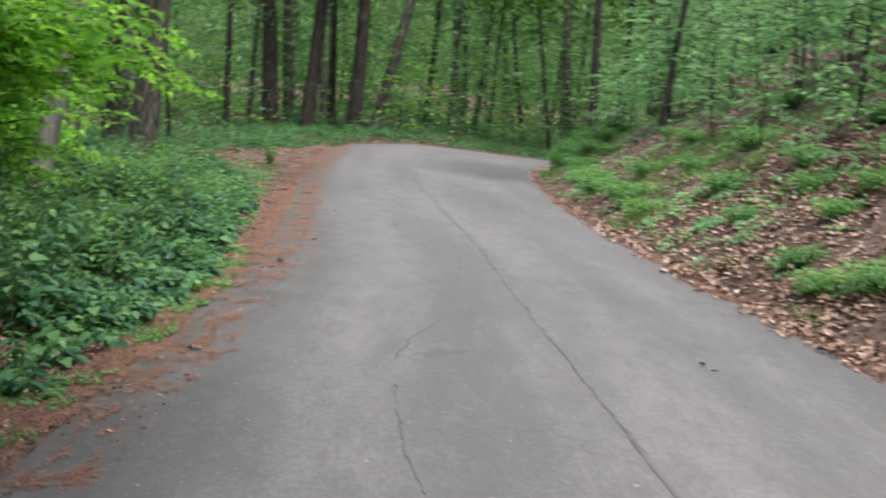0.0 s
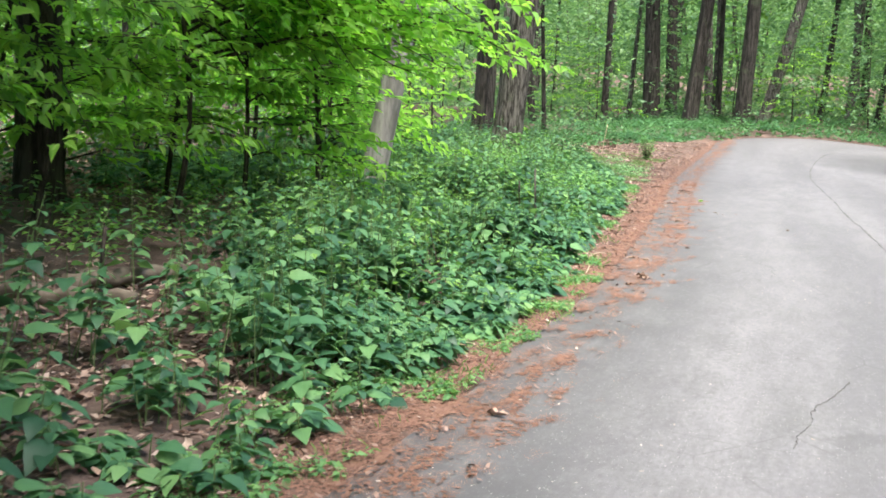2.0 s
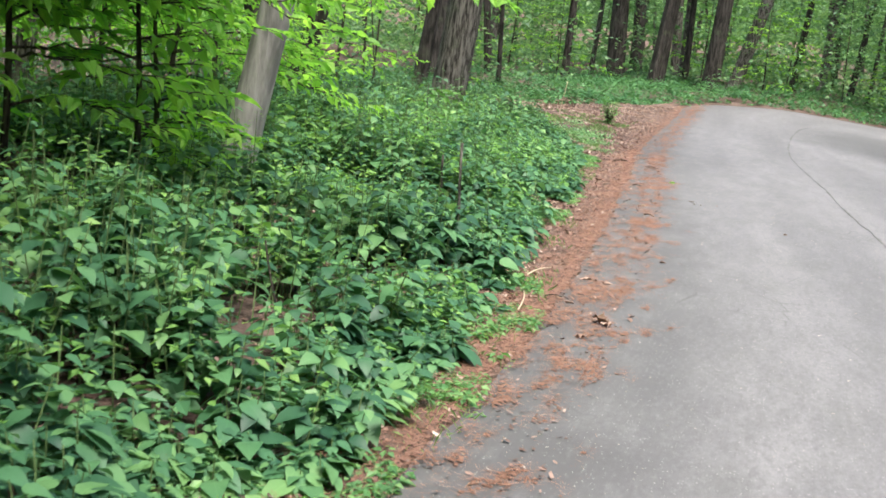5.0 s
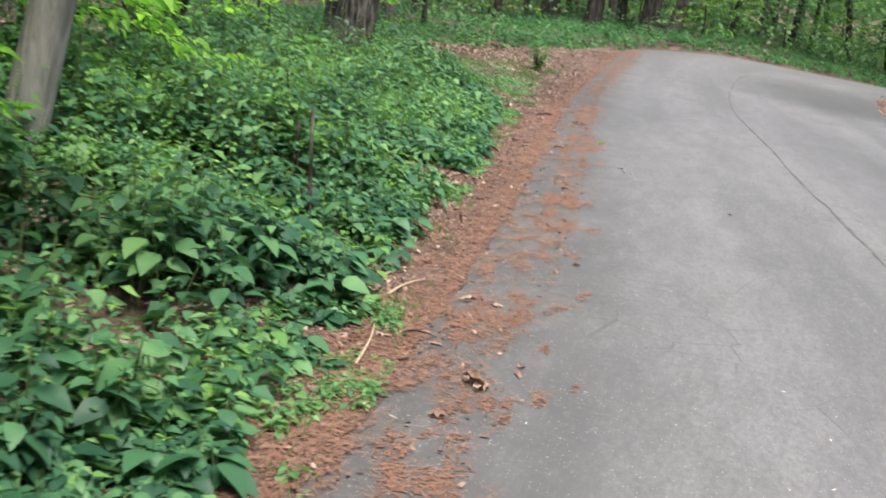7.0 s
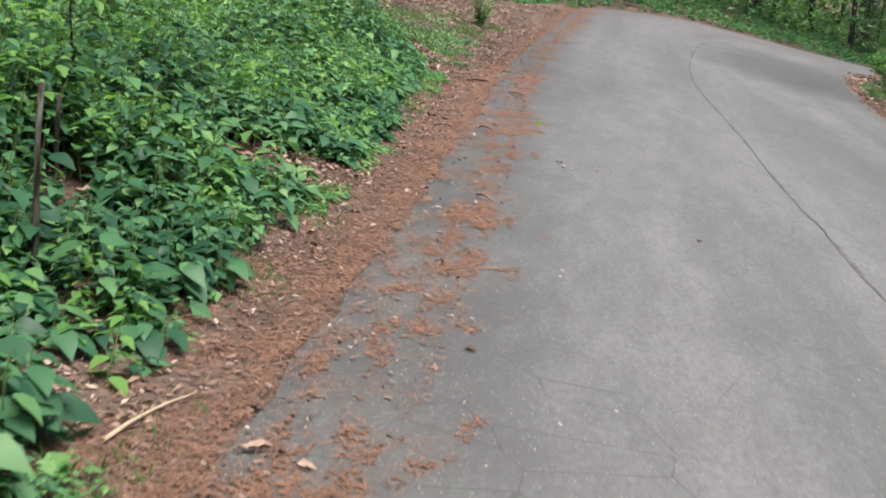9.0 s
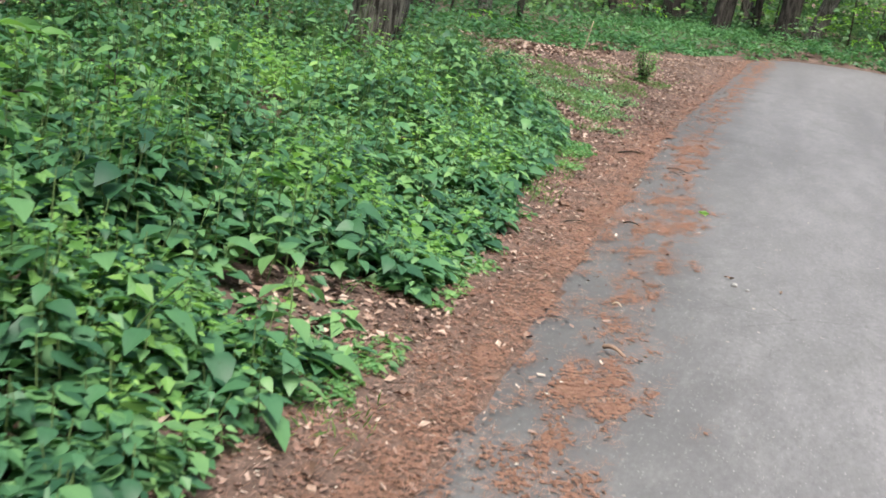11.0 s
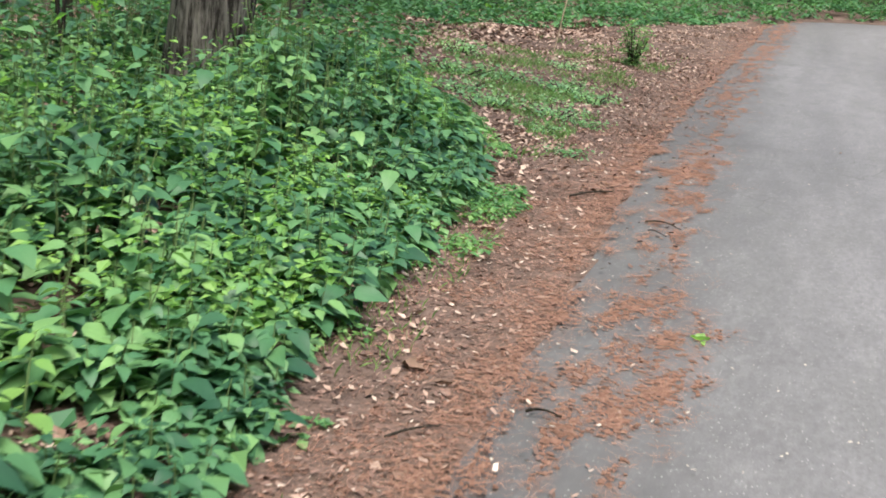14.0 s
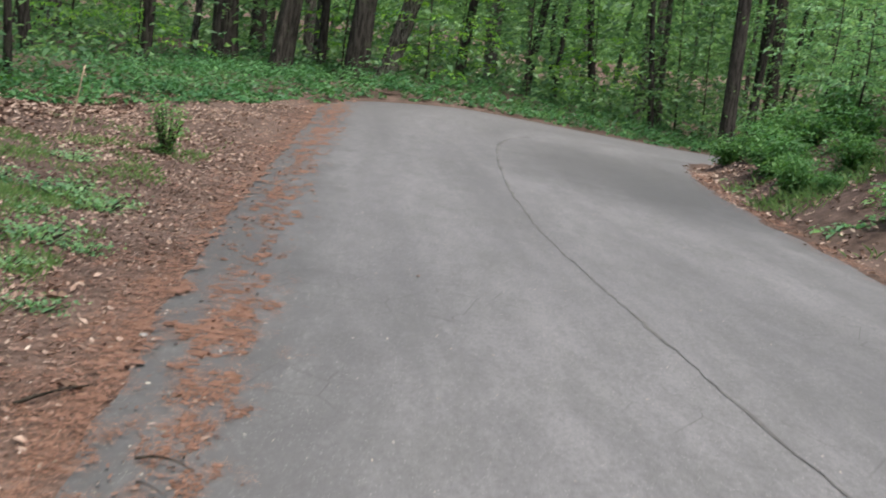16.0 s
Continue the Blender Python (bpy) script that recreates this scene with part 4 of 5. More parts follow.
def arching_tree(x, y, tall, tips, leaf, label):
    """A small tree whose long dark limbs arch over and end at the given places."""
    root = tagged(new("arching_tree"), label, "small tree", "verge saplings")
    base = float(ground_z(x, y)) - 0.05
    root.location = (x, y, base)
    s = np.linspace(0, 1, 9)
    line = np.stack((0.3 * s**1.5 + 0.09 * np.sin(6 * s), 0.08 * np.sin(5 * s), tall * s), 1)
    part("trunk", raw_mesh("trunk", *tube(line, 0.028 * (1 - 0.6 * s), 9, 0.2)[:2], M_TWIG, smooth=True), root)
    wood, leaves = [], []
    for n, (tx, ty, tz) in enumerate(tips):
        f = 0.45 + 0.5 * ((n * 0.618) % 1)
        a = np.array([np.interp(f, s, line[:, k]) for k in range(3)])
        b = np.array((tx - x, ty - y, tz - base))
        q = np.linspace(0, 1, 9)[:, None]
        far = np.linalg.norm(b - a)
        limb = a + (b - a) * q + np.array((0, 0, 1.0)) * 0.22 * far * q * (1 - q) * 2 + 0.03 * far * rng.normal(size=(9, 3)) * q * (1 - q) * 2
        wood.append(tube(limb, 0.017 * np.linspace(1, 0.2, 9), 6, 0.2))
        lines, lv = sprays(limb, 0.11, 0.62, leaf, NEAR, 0.6)
        wood += [tube(k, np.linspace(0.005, 0.002, 5), 3) for k in lines]
        leaves.append(lv)
    tagged(part("branchwork", raw_mesh("branchwork", *join(*wood)[:2], M_TWIG, smooth=True), root, "crooked dark limbs and twigs"), kind="stuff")
    v, t, u = join(*leaves)
    part("crown", raw_mesh("crown", v, t, M_SPRAY, u), root, "level fans of bright yellow-green leaves")
    return root


arching_tree(-5.35, 11.7, 3.0, [(-2.5, 13.2, 1.78), (-2.75, 12.4, 1.95), (-3.1, 13.6, 1.85), (-3.5, 12.9, 1.80), (-3.0, 11.7, 2.2), (-3.9, 13.4, 1.75), (-3.4, 12.2, 2.35), (-3.7, 11.4, 2.25), (-4.1, 12.6, 2.1), (-4.3, 13.2, 1.9), (-2.9, 12.9, 2.3), (-3.5, 13.5, 2.5), (-4.5, 12.0, 1.75), (-3.7, 13.1, 1.68), (-4.1, 13.0, 1.66), (-3.3, 12.6, 1.72), (-3.9, 12.1, 1.68), (-2.9, 13.3, 1.70), (-3.2, 13.1, 2.05), (-4.3, 12.5, 1.62), (-3.6, 12.5, 2.05), (-2.6, 12.7, 2.1), (-4.4, 13.5, 2.2)], 0.115, "small tree with dark limbs arching over the verge")
arching_tree(-5.9, 10.6, 3.1, [(-4.6, 11.3, 1.6), (-4.7, 12.3, 1.35), (-4.9, 11.8, 1.9), (-5.0, 10.6, 2.1), (-4.2, 11.0, 2.3), (-5.4, 11.6, 1.5), (-5.6, 12.3, 1.8), (-4.4, 10.4, 2.4)], 0.11, "small crooked tree with low leafy limbs")
put(understory("young_sapling", 1.15, 0.42, 12, 0.085, NEAR, M_YOUNG, M_TWIG, "upright yellow-green sapling standing among the green plants", low=0.3, step=0.09, lean=0.04, thick=0.012, group="verge saplings"), -4.02, 17.3)
put(understory("young_sapling", 0.8, 0.36, 9, 0.08, NEAR, M_YOUNG, M_TWIG, "short fresh green sapling among the green plants", low=0.3, step=0.09, lean=0.03, thick=0.010, group="verge saplings"), -4.9, 19.6)
under = [
    understory("forest_sapling", 5.5, 2.1, 20, 0.17, FARLEAF, M_SPRAY, M_TWIG, "leafy understory sapling in the woods", low=0.12, step=0.33, group="forest saplings", every=5),
    understory("forest_sapling", 7.5, 2.4, 24, 0.20, FARLEAF, M_WOODS, M_TWIG, "tall thin understory tree with layered leaves", low=0.16, step=0.37, thick=0.05, group="forest saplings", every=5),
    understory("forest_sapling", 3.4, 1.6, 16, 0.14, FARLEAF, M_SPRAY, M_TWIG, "low leafy sapling on the woodland floor", low=0.1, step=0.22, group="forest saplings", every=5),
    understory("forest_sapling", 9.5, 2.6, 26, 0.22, FARLEAF, M_WOODS, M_TWIG, "slim tall sapling with green leaf layers", low=0.2, step=0.42, thick=0.06, lean=0.1, group="forest saplings", every=5),
]
pale = [
    understory("bank_sapling", 2.8, 1.5, 18, 0.15, FARLEAF, M_PALE, M_TWIG, "pale green sapling with level leaf layers on the bank", low=0.25, step=0.25, group="saplings on the bank", every=5),
    understory("bank_sapling", 4.0, 2.0, 20, 0.15, FARLEAF, M_PALE, M_TWIG, "taller pale green sapling rising from the bank", low=0.22, step=0.32, group="saplings on the bank", every=5),
]
first.clear()
for n, (x, y, k, s) in enumerate([(-7.0, 16.5, 0, 0.9), (-7.4, 13.2, 2, 1), (-8.2, 10.5, 0, 1), (-6.9, 19.0, 2, 1.1), (-9.3, 13.0, 1, 0.8), (-8.8, 21.5, 0, 1), (-10.5, 17.5, 1, 0.9), (-10.2, 25, 0, 1.0), (-9.4, 29.5, 2, 1.1), (-12, 22, 1, 1),
                                  (-11.5, 31, 0, 1), (-12.5, 36, 1, 1), (-11.2, 43.5, 2, 1.2), (-14, 28, 3, 0.9), (-13.5, 14, 3, 0.9), (-11, 9, 1, 0.9), (-7.2, 8.0, 2, 1.0), (-2.2, 60.5, 2, 1.2), (-1.2, 62, 0, 1.0), (-4.9, 64, 0, 1.1), (1.2, 62, 1, 0.9), (3.6, 64, 0, 1.0), (7.2, 63.5, 1, 0.9), (-10.5, 58, 0, 1), (-13, 60, 2, 1.3)]):
    plant(under, x, y, k, n * 61 % 360, s)
held = []
while len(held) < 70:
    x, y = float(rng.uniform(-46, 46)), float(rng.uniform(0, 108))
    if on_road(x, y, -3.0) or (y < 60 and -11 < x < 11):
        continue
    if any(math.hypot(x - a, y - b) < 1.7 for a, b in held):
        continue
    held.append((x, y))
    again(under[int(rng.choice(4, p=(0.28, 0.32, 0.16, 0.24)))], x, y, float(rng.uniform(0, 360)), 0.06, float(rng.uniform(0.8, 1.3)))
first.clear()
bank = [(6.6, 20, 0, 1), (6.9, 15.5, 0, 1.1), (7.8, 18.5, 1, 1), (8.4, 23, 1, 1.0), (7.3, 26, 0, 1.1), (9.4, 28, 1, 1), (6.6, 30.5, 0, 1), (8.2, 33, 1, 0.9), (6.8, 38, 1, 1.0), (7.6, 44.5, 1, 1.0), (5.7, 22.2, 0, 0.6), (6.0, 27.8, 0, 0.7), (5.5, 17.4, 0, 0.55)]
while len(bank) < 84:
    x, y = (float(rng.uniform(7.2, 17)) if len(bank) < 62 else float(rng.uniform(6.2, 9.5))), float(rng.uniform(9, 50))
    if any(math.hypot(x - a, y - b) < 1.2 for a, b, _, _ in bank):
        continue
    bank.append((x, y, int(rng.random() < 0.65), float(rng.uniform(0.75, 1.25))))
for n, (x, y, k, s) in enumerate(bank):
    plant(pale, x, y, k, n * 83 % 360, s)


# ---- bushes ----
def bush(name, wide, tall, leaves, leaf, material, label, group=""):
    """A rounded many-stemmed shrub with uneven leafy shoots."""
    root = tagged(new(name), label, "bush", group)
    wood, pos = [], []
    for n in range(16):
        yaw, out = n * 2.4, wide * seg(0.15, 0.5, 1)[0]
        shoot = np.stack([np.linspace(0, out * np.cos(yaw), 5), np.linspace(0, out * np.sin(yaw), 5), np.linspace(-0.05, tall * seg(0.6, 1.05, 1)[0], 5) ** 1], 1)
        wood.append(tube(shoot, np.linspace(0.014, 0.004, 5), 4))
        m = leaves // 16
        at = shoot[rng.integers(1, 5, m)] + rng.normal(size=(m, 3)) * (0.14 * wide, 0.14 * wide, 0.1 * tall)
        at[:, 2] = np.abs(at[:, 2]) + 0.03
        pos.append(at)
    tagged(part("stemwork", raw_mesh("stemwork", *join(*wood)[:2], M_TWIG), root), kind="stuff")
    pos = np.concatenate(pos)
    m = len(pos)
    v, t, u = spread(COARSE, pos, seg(0, 6.28, m), seg(-0.5, 0.6, m), 0.5 * rng.normal(size=m), leaf * seg(0.6, 1.3, m))
    part("foliage", raw_mesh("foliage", v, t, material, u), root)
    return root


b1 = put(bush("bend_bush", 1.15, 0.72, 2000, 0.085, M_BUSH, "dense dark green bush at the inner road bend", "bushes at the bend"), 4.65, 45.0)
for x, y, s in ((4.3, 42.8, 0.55), (5.5, 46.2, 1.0), (5.0, 47.6, 0.9), (5.7, 43.9, 0.9), (4.2, 40.5, 0.4), (6.6, 47.4, 1.1), (5.8, 49.6, 0.9), (3.95, 41.3, 0.75), (4.35, 44.0, 0.9), (4.7, 48.9, 0.8), (4.9, 41.6, 0.8)):
    again(b1, x, y, x * 70, 0.05, s)
t1 = put(bush("leafy_tuft", 1.1, 0.36, 900, 0.085, M_TUFT, "fresh green tuft of weeds at the foot of the bank", "tufts along the bank"), 3.7, 24)
for x, y, s in ((3.75, 26.5, 0.8), (3.8, 31, 1.0), (3.7, 33.5, 0.7), (4.2, 17.3, 0.55), (5.3, 15, 0.6), (4.2, 37, 1.0), (6.1, 12.5, 0.8), (3.9, 35, 0.9), (5.9, 29.5, 0.7), (6.9, 19.5, 0.7), (7.6, 27, 0.9), (5.2, 38.5, 0.8), (6.3, 34.5, 0.7), (3.75, 12.0, 0.6), (4.05, 11.2, 0.7), (3.9, 13.3, 0.5), (3.55, 21.5, 0.8), (3.6, 28.6, 0.9), (4.6, 20.2, 0.8), (5.0, 24.6, 0.9), (4.7, 14.6, 0.6), (5.6, 19.0, 0.7), (4.5, 27.3, 0.9), (5.9, 23.4, 0.9), (5.2, 17.2, 0.6)):
    again(t1, x, y, x * 90, 0.03, s)
put(bush("verge_shrub", 0.40, 0.62, 800, 0.05, M_TUFT, "small dark green shrub alone on the needle-strewn verge", ""), -5.05, 36.6)
s1 = put(bush("clearing_weed", 0.95, 0.20, 300, 0.06, M_PALE, "light green low weed among dead leaves", "weeds in the clearing"), -6.2, 32)
for x, y, s in ((-5.6, 30.4, 0.7), (-6.8, 34, 0.8), (-7.4, 31, 1.0), (-5.09, 32.6, 0.9), (-4.62, 32.1, 0.8), (-4.52, 30.0, 0.8), (-4.2, 29.9, 0.5), (-3.95, 28.1, 0.45), (-5.1, 29.85, 0.8), (-5.7, 32.4, 0.7), (-4.35, 28.9, 0.5), (-5.5, 34.4, 0.6), (-6.2, 28.9, 0.8), (-4.9, 31.1, 0.5)):
    again(s1, x, y, x * 90, 0.03, s)


# ---- single leafy plants at the edge of the green cover ----
def leafy_plant(tall, nodes, size, material, label):
    root = tagged(new("leafy_plant"), label, "plant", "plants edging the verge")
    lean = 0.12 * rng.normal(size=2)
    s = np.linspace(0, 1, 5)
    line = np.stack((lean[0] * s**2, lean[1] * s**2, tall * s - 0.03), 1)
    part("stem", raw_mesh("stem", *tube(line, np.linspace(0.005, 0.0025, 5), 5)[:2], M_STEM, smooth=True), root)
    for k in range(nodes):
        f = 0.4 + 0.6 * k / max(1, nodes - 1)
        at = np.array([np.interp(f, s, line[:, c]) for c in range(3)])
        for side in (0, np.pi):
            yaw = k * 1.57 + side + 0.3 * rng.normal()
            sz = size * seg(0.8, 1.2, 1)[0] * (1 if k < nodes - 1 else 0.6)
            p0 = at + np.array((-np.sin(yaw), np.cos(yaw), 0.15)) * 0.25 * sz
            lv = spread(FINE, p0[None], np.array([yaw]), seg(-0.4, 0.2, 1), 0.2 * rng.normal(size=1), sz)
            stalk = tube(np.stack((at, (at + p0) / 2 + (0, 0, 0.004), p0)), (0.002, 0.002, 0.0015), 3)
            v, t, u = join(lv, stalk)
            part("leaf", raw_mesh("leaf", v, t, material, u, True), root)
    return root


plants = [leafy_plant(0.42, 4, 0.13, M_HERB, "green broad-leaved plant with paired pointed leaves"), leafy_plant(0.32, 3, 0.12, M_HERB, "low green plant with paired drooping leaves"), leafy_plant(0.36, 4, 0.10, M_YOUNG, "yellow-green young plant with fresh paired leaves")]
first.clear()
for n, (y, d, k) in enumerate([(7.2, 0.25, 2), (8.0, 0.5, 1), (9.1, 0.2, 1), (10.2, 0.35, 0), (11.3, 0.15, 1), (12.2, 0.4, 0), (13.0, 0.12, 2), (13.6, 0.5, 0), (14.2, 0.2, 0), (14.9, 0.08, 2), (15.6, 0.35, 0), (16.3, 0.15, 1), (17.1, 0.5, 0), (17.8, 0.12, 0), (18.5, 0.4, 2), (19.0, 0.3, 0), (19.5, 0.12, 2), (20.0, 0.5, 2), (20.4, 0.1, 2), (20.9, 0.3, 0),
                               (21.4, 0.6, 2), (21.9, 0.2, 1), (22.4, 0.5, 2), (22.8, 0.1, 0), (23.2, 0.35, 0), (23.7, 0.6, 2), (24.1, 0.12, 1), (24.6, 0.4, 0), (25.3, 0.2, 0), (26.0, 0.4, 1), (18.9, 1.0, 2), (20.6, 1.2, 2), (19.3, 0.65, 2), (19.8, 0.85, 2), (20.2, 0.3, 2), (21.7, 0.9, 2), (22.6, 1.0, 2), (18.2, 0.7, 2), (22.0, 0.45, 2), (22.1, 1.3, 0), (16.0, 0.9, 2), (14.4, 1.0, 0), (21.2, 1.6, 0), (16.6, 0.65, 2), (15.2, 0.6, 2), (17.4, 1.2, 2)]):
    plant(plants, float(np.interp(y, VEG[:, 0], VEG[:, 1])) - d, y, k, n * 67 % 360, 0.85 + 0.05 * (n % 7))


# ---- small things on the ground ----
def twig(points, r, name="twig", material=None, label="thin dry brown twig lying on the asphalt", category="twig"):
    p = resample(points, 9)
    z = top_z(p[:, 0], p[:, 1]) + r + 0.008 + np.asarray([0.004, 0.01, 0.016, 0.018, 0.018, 0.016, 0.012, 0.006, 0.003])
    v, t, _ = tube(np.c_[p, z], r * np.linspace(1, 0.45, 9), 6, 0.3)
    at = p[4]
    ob = new(name, raw_mesh(name, v - (at[0], at[1], 0), t, material or M_TWIG, smooth=True))
    ob.location = (at[0], at[1], 0)
    return tagged(ob, label, category)


def fallen_leaf(x, y, size, turn, label="curled brown dead leaf on the asphalt", material=None, curl=0.9, rough=0.05):
    k = np.linspace(-1, 1, 7)
    w = np.array([0.02, 0.45, 0.85, 0.6, 0.9, 0.4, 0.02]) * 0.25
    rows = [np.stack((w * s, k * 0.5, curl * np.abs(s) ** 2 * w + 0.09 * k**2 + rough * rng.normal(size=7)), 1) for s in (-1, -0.5, 0, 0.5, 1)]
    v = np.concatenate(rows) * size
    v[:, 2] -= v[:, 2].min()
    t = []
    for a in range(4):
        for b in range(6):
            i = a * 7 + b
            t += [(i, i + 7, i + 8), (i, i + 8, i + 1)]
    me = raw_mesh("fallen_leaf", v, t, material or M_BROWNLEAF, smooth=True)
    ob = new("fallen_leaf", me)
    ob.matrix_basis = pose(x, y, float(top_z(x, y)) + 0.004, 0, 0, turn)
    return tagged(ob, label, "dead leaf", "dead leaves on the road")


fallen_leaf(-1.70, 13.35, 0.12, 60, "crumpled pinkish-brown dead leaf on the asphalt", curl=0.6, rough=0.09)
fallen_leaf(-1.66, 13.30, 0.10, 150, "crumpled pinkish-brown dead leaf on the asphalt", M_LITTER, curl=0.6, rough=0.09)
fallen_leaf(-1.73, 13.38, 0.09, 10, "crumpled pinkish-brown dead leaf on the asphalt", M_LITTER, curl=0.6, rough=0.09)
fallen_leaf(-1.59, 8.12, 0.11, 80, "pale curled dead leaf on fallen needles", M_LITTER)
fallen_leaf(1.95, 8.55, 0.07, 70, "pale curled dead leaf on the asphalt", M_CHIP)
fallen_leaf(1.90, 8.72, 0.07, 30)
for x, y, s, a in ((-1.82, 21.46, 0.06, 90), (-1.51, 21.4, 0.05, 10), (-0.70, 19.43, 0.05, 60), (-1.98, 12.02, 0.06, 30), (-1.62, 16.08, 0.06, 80), (-3.14, 22.67, 0.12, 65), (-3.0, 22.58, 0.08, 110), (-2.86, 22.6, 0.08, 20), (-3.75, 25.6, 0.10, 80), (-3.9, 28.4, 0.13, 100), (-3.36, 26.76, 0.12, 75), (-1.94, 30.77, 0.05, 10)):
    fallen_leaf(x, y, s, a)
for x, y, s, a in ((-1.74, 12.89, 0.10, 95), (-2.61, 18.02, 0.10, 100), (-2.59, 17.17, 0.13, 30), (-2.01, 14.71, 0.12, 120), (-1.85, 14.66, 0.09, 85), (-1.85, 14.1, 0.07, 15), (-1.96, 13.78, 0.10, 60), (-3.3, 25.44, 0.10, 5), (-3.61, 25.04, 0.13, 95), (-2.99, 21.47, 0.08, 70), (-2.96, 20.7, 0.10, 40), (-1.94, 11.01, 0.08, 60), (-2.35, 6.8, 0.12, 30), (-3.18, 7.18, 0.13, 80), (-4.14, 28.59, 0.10, 40), (-2.2, 13.78, 0.09, 90), (-3.2, 24.0, 0.09, 10), (-3.45, 24.4, 0.11, 60)):
    fallen_leaf(x, y, 0.8 * s, a, "bleached curled dead leaf on the needle-strewn verge", M_LITTER)
for x, y, s, a in ((-2.26, 23.71, 0.08, 95), (-2.24, 23.66, 0.05, 20)):
    fallen_leaf(x, y, s, a, "small yellow-green leaf fallen on the road", M_YOUNG)

twig([(-2.18, 13.30), (-2.20, 13.6), (-2.30, 14.0)], 0.006, "pale_stick", M_STRAW, "pale peeled stick lying on pine needles", "stick")
twig([(-2.38, 14.5), (-2.35, 14.75), (-2.31, 15.0)], 0.007, "pale_stick", M_STRAW, "pale broken stick at the verge plants", "stick")
twig([(-2.90, 25.95), (-2.79, 25.97), (-2.68, 25.90)], 0.006, label="dark curved twig on needles and asphalt")
twig([(-2.84, 25.72), (-2.79, 25.66), (-2.72, 25.63)], 0.004, label="thin dark twig on needles and asphalt")
twig([(-3.48, 26.42), (-3.38, 26.6), (-3.28, 26.84)], 0.008, label="dark twig half buried in pine needles")
twig([(-2.13, 19.24), (-2.08, 19.20), (-2.02, 19.16)], 0.012, "wood_fragment", M_BROWNLEAF, "broken piece of brown wood on the asphalt", "stick")
twig([(-2.255, 20.05), (-2.23, 20.05), (-2.205, 20.045)], 0.005, "wood_fragment", M_STRAW, "short pale wood chip on the asphalt", "stick")
twig([(-2.14, 13.89), (-2.07, 13.93), (-1.98, 13.88)], 0.005, label="thin crooked twig on pine needles")
twig([(-2.66, 22.45), (-2.60, 22.46), (-2.54, 22.47)], 0.006, label="short brown twig on needles and asphalt")
twig([(-2.98, 22.0), (-2.90, 22.1), (-2.86, 22.2)], 0.005, label="thin forked twig on the mulch")


def pebble(x, y, size, material, label):
    bm = bmesh.new()
    bmesh.ops.create_icosphere(bm, subdivisions=2, radius=size)
    for v in bm.verts:
        v.co *= 1 + 0.22 * noise.noise(v.co * (1.6 / size) + Vector((x, y, 0)))
        v.co.z *= 0.6
    me = bpy.data.meshes.new("pebble")
    bm.to_mesh(me)
    bm.free()
    me.materials.append(material)
    ob = new("pebble", me)
    ob.location = (x, y, float(top_z(x, y)) + 0.45 * size + 0.001)
    return tagged(ob, label, "stone", "stones by the road")


pebble(-3.30, 27.85, 0.024, M_STONE, "small pale stone at the asphalt edge")
pebble(-1.77, 21.30, 0.022, M_STONE, "small grey pebble on the asphalt")
pebble(-4.3, 27.0, 0.03, M_STONE, "small pale stone among dead leaves")
pebble(-1.69, 21.25, 0.015, M_STONE, "small grey pebble on the asphalt")


def post(x, y, tall, r, lean, name, label, material):
    s = np.linspace(0, 1, 6)
    line = np.stack((lean * s, 0.01 * np.sin(6 * s), tall * s - 0.06), 1)
    ob = new(name, raw_mesh(name, *tube(line, r * (1 - 0.2 * s), 8, 0.25)[:2], material, smooth=True))
    ob.location = (x, y, float(ground_z(x, y)))
    return tagged(ob, label, "dead stem")


post(-3.15, 15.5, 0.80, 0.013, -0.03, "dead_stem", "dark broken-off dead stem standing among green plants", M_BARK)
post(-3.55, 16.4, 0.55, 0.012, -0.02, "dead_stem", "short dark dead stem standing among green plants", M_BARK_DARK)
post(-3.84, 8.3, 0.62, 0.014, 0.06, "dead_stem", "thin dead sapling stem standing in the undergrowth", M_TWIG)
post(-6.46, 37.5, 0.95, 0.010, 0.16, "dry_stalk", "tall dry pale stalk leaning over the leaf litter", M_STRAW)
post(-2.95, 11.6, 0.5, 0.006, -0.12, "dead_stem", "thin dark dead stem leaning among green plants", M_TWIG)


post(-8.0, 27.3, 2.6, 0.018, 0.10, "sapling_stem", "thin bare sapling stem beside the furrowed tree", M_TWIG)
post(-8.25, 27.6, 2.8, 0.022, -0.08, "sapling_stem", "thin dark sapling stem beside the furrowed tree", M_TWIG)
post(-7.75, 27.0, 2.2, 0.012, -0.30, "sapling_stem", "thin crooked dark stem leaning from undergrowth", M_TWIG)


def fallen_log(a, b, r, label):
    s = np.linspace(0, 1, 12)[:, None]
    p = np.asarray(a) + (np.asarray(b) - a) * s
    z = ground_z(p[:, 0], p[:, 1]).max() + r * 0.75
    v, t, _ = tube(np.c_[p, np.full(12, z) + 0.01 * rng.normal(size=12)], r * np.linspace(1, 0.8, 12), 12, 0.14)
    cap = np.array([(0, i + 1, i) for i in range(1, 11)])
    mid = np.array([(*((np.asarray(a) + b) / 2), z)])
    ob = new("fallen_log", raw_mesh("fallen_log", v - mid, np.concatenate((t, cap)), M_LOG, smooth=True))
    ob.location = mid[0]
    return tagged(ob, label, "log")


fallen_log((-4.75, 8.3), (-3.7, 8.45), 0.055, "weathered fallen log half hidden by undergrowth")
fallen_log((-4.5, 9.0), (-4.25, 9.95), 0.06, "short weathered log end among green plants")
fallen_log((-9.8, 27.6), (-8.0, 28.3), 0.05, "thin fallen branch beside the furrowed tree")

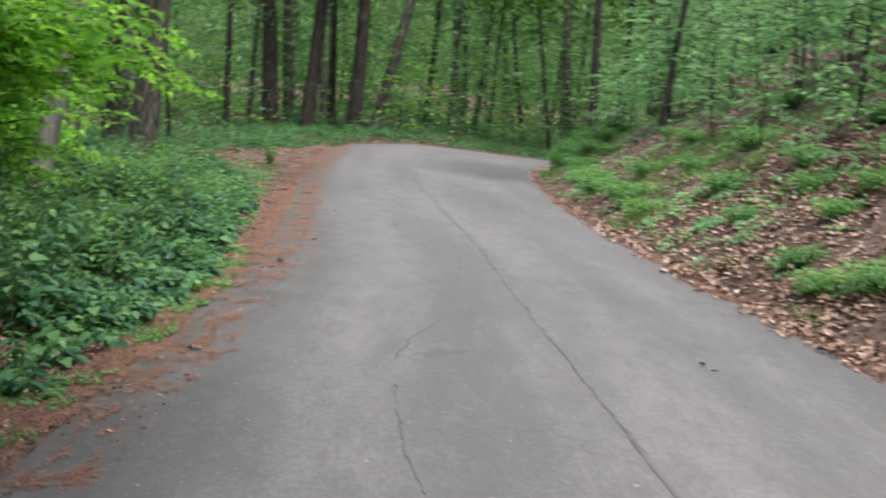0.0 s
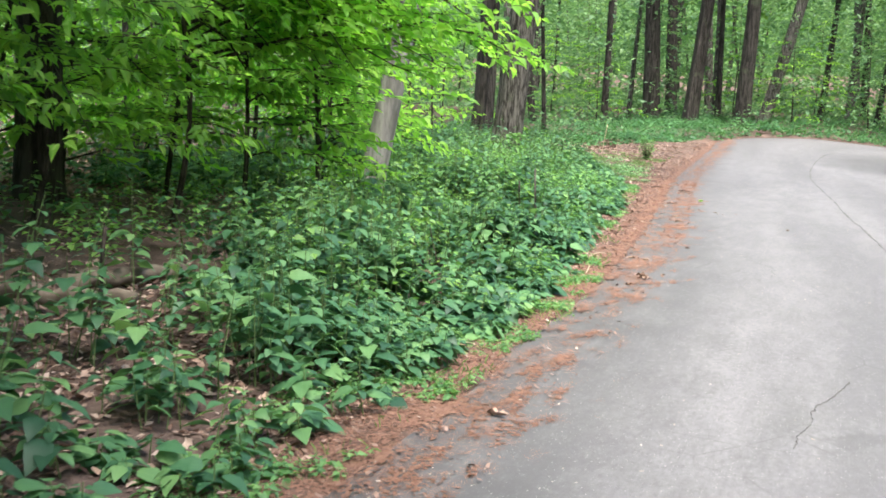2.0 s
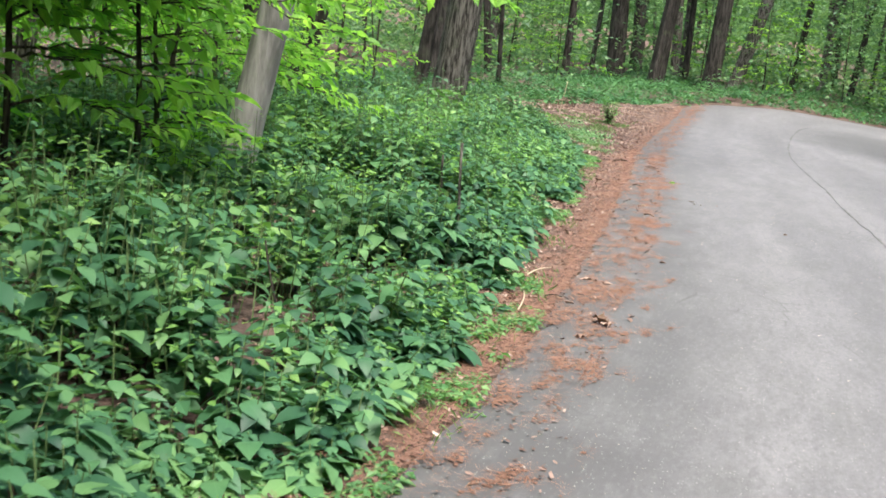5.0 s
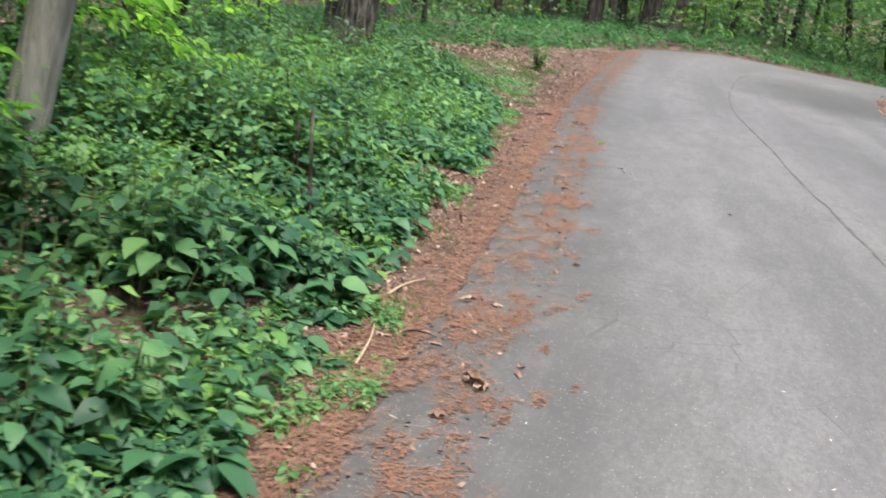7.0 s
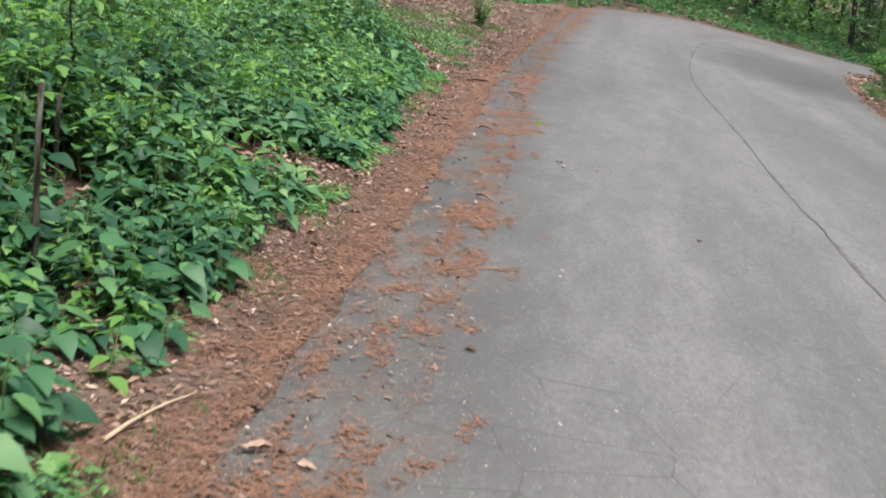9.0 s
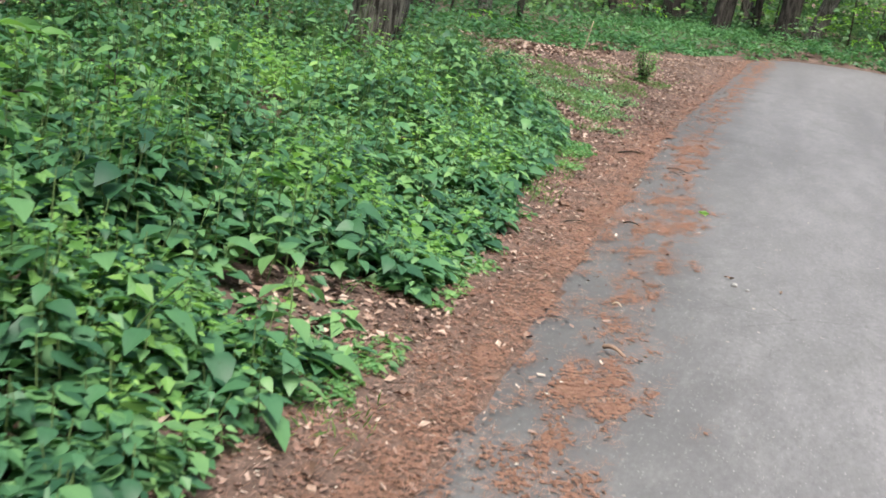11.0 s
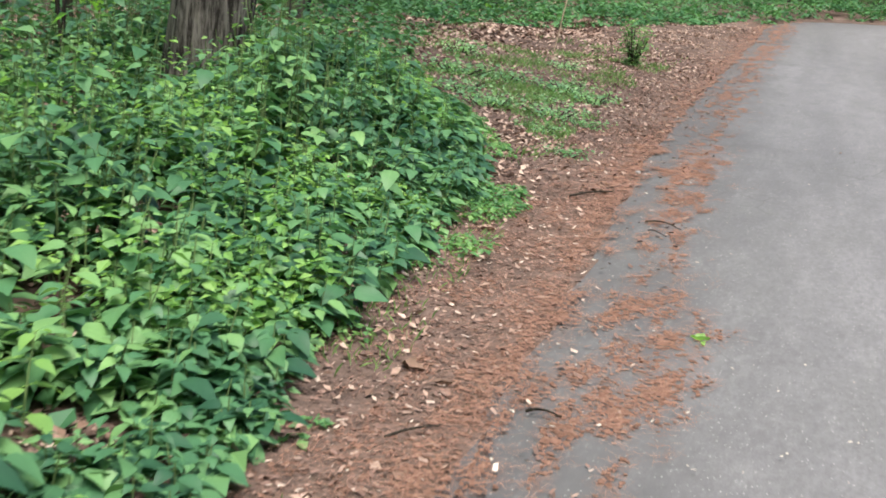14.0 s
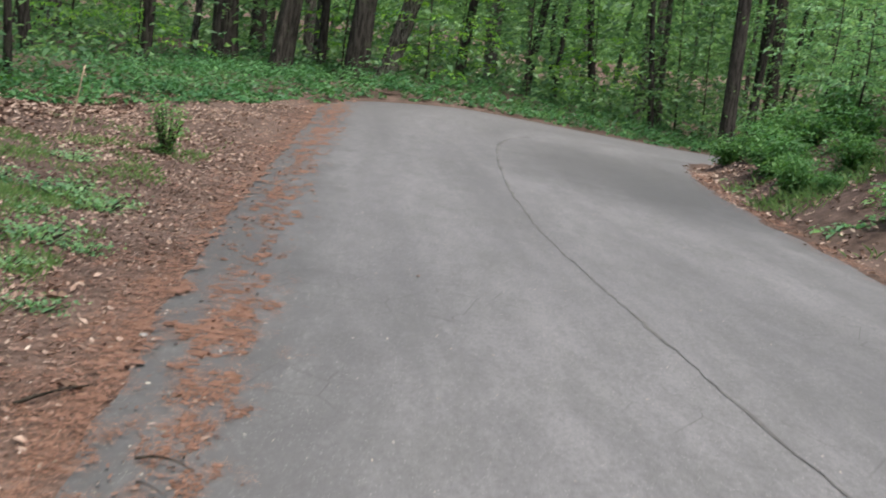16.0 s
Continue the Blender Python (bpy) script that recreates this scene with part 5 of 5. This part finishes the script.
tape = new("marking_tape", raw_mesh("marking_tape", *tube([(0, 0, 0), (0, 0, 0.12), (0, 0, 0.24)], (0.18, 0.18, 0.18), 14)[:2], M_TAG))
tape.location = (-10.4, 39, float(ground_z(-10.4, 39)) + 1.05)
tagged(tape, "faded red marking tape round a dark trunk", "tape")


# ---- far woods closing the view ----
def leaf_clouds(name, count, each, lo, hi, top, low, size, label, box=None, material=None):
    """Layered sprays of leaves hanging at all heights between the far trunks."""
    ang, dist = seg(-0.62, 0.62, count), np.sqrt(seg(lo**2, hi**2, count))
    cx, cy = dist * np.sin(ang), dist * np.cos(ang)
    if box:
        cx, cy = seg(box[0], box[1], count), seg(box[2], box[3], count)
    ok = (box is not None) | ~on_road(cx, cy, -1.5) & ((cy > 58.5) | (cx < -9) | (cx > 9))
    cx, cy = cx[ok], cy[ok]
    cz = ground_z(cx, cy) + low + top * rng.random(len(cx)) ** 1.15
    at = np.repeat(np.stack((cx, cy, cz), 1), each, 0)
    m = len(at)
    wide = np.repeat(seg(0.5, 1.3, len(cx)), each) * size * 3.2
    off = rng.normal(size=(m, 3)) * np.stack((wide, wide, 0.28 * wide), 1)
    off[:, 2] -= 0.16 * np.hypot(off[:, 0], off[:, 1])
    q = at + off
    q[:, 2] = np.maximum(q[:, 2], ground_z(q[:, 0], q[:, 1]) + 0.1)
    v, t, u = spread(leaf_shape(0.62, 0.08, 0.18, False), q, seg(0, 6.28, m), seg(-0.6, 0.25, m), 0.35 * rng.normal(size=m), size * seg(0.6, 1.3, m))
    return tagged(new(name, raw_mesh(name, v, t, material or M_WOODS, u)), label, "woods", kind="stuff")


leaf_clouds("woodland_foliage", 2600, 30, 46, 86, 10, 0.3, 0.24, "layered light green leaves filling the woods")
leaf_clouds("bend_foliage", 400, 22, 0, 0, 6.0, 1.0, 0.17, "hanging light green leaves between the trunks at the bend", (-3, 18, 58.5, 70))
leaf_clouds("woodland_undergrowth", 1700, 20, 57, 108, 1.3, 0.1, 0.28, "low green undergrowth between the far trunks")
leaf_clouds("thicket_foliage", 1150, 26, 0, 0, 4.5, 0.7, 0.12, "tangled bright green thicket behind the verge", (-15, -6.6, 8.5, 25), M_SPRAY)
leaf_clouds("far_woods", 4000, 26, 80, 130, 27, 0.2, 0.55, "distant mass of light green spring woodland")


def hillside():
    """A wooded slope that closes the distance all round."""
    a = np.linspace(0, 2 * np.pi, 181)[:-1]
    rings = []
    for r, h in ((132, 0), (136, 14), (141, 26), (150, 36), (170, 46), (230, 55)):
        rr = r + 2.5 * rng.normal(size=180)
        x, y = rr * np.sin(a), 30 + rr * np.cos(a)
        rings.append(np.stack((x, y, ground_z(x * 132 / r, 30 + (y - 30) * 132 / r) - 2 + h + (1.8 * rng.normal(size=180) if h else 0)), 1))
    v = np.concatenate(rings)
    i, j = np.meshgrid(np.arange(5), np.arange(180), indexing="ij")
    k = (j + 1) % 180
    q = [(i * 180 + j).ravel(), (i * 180 + k).ravel(), ((i + 1) * 180 + k).ravel(), ((i + 1) * 180 + j).ravel()]
    return v, np.concatenate((np.stack((q[0], q[1], q[2]), 1), np.stack((q[0], q[2], q[3]), 1)))


tagged(new("backdrop", raw_mesh("backdrop", *hillside(), M_HILL, smooth=True)), "distant wooded hillside in spring green", "woods", kind="structure")
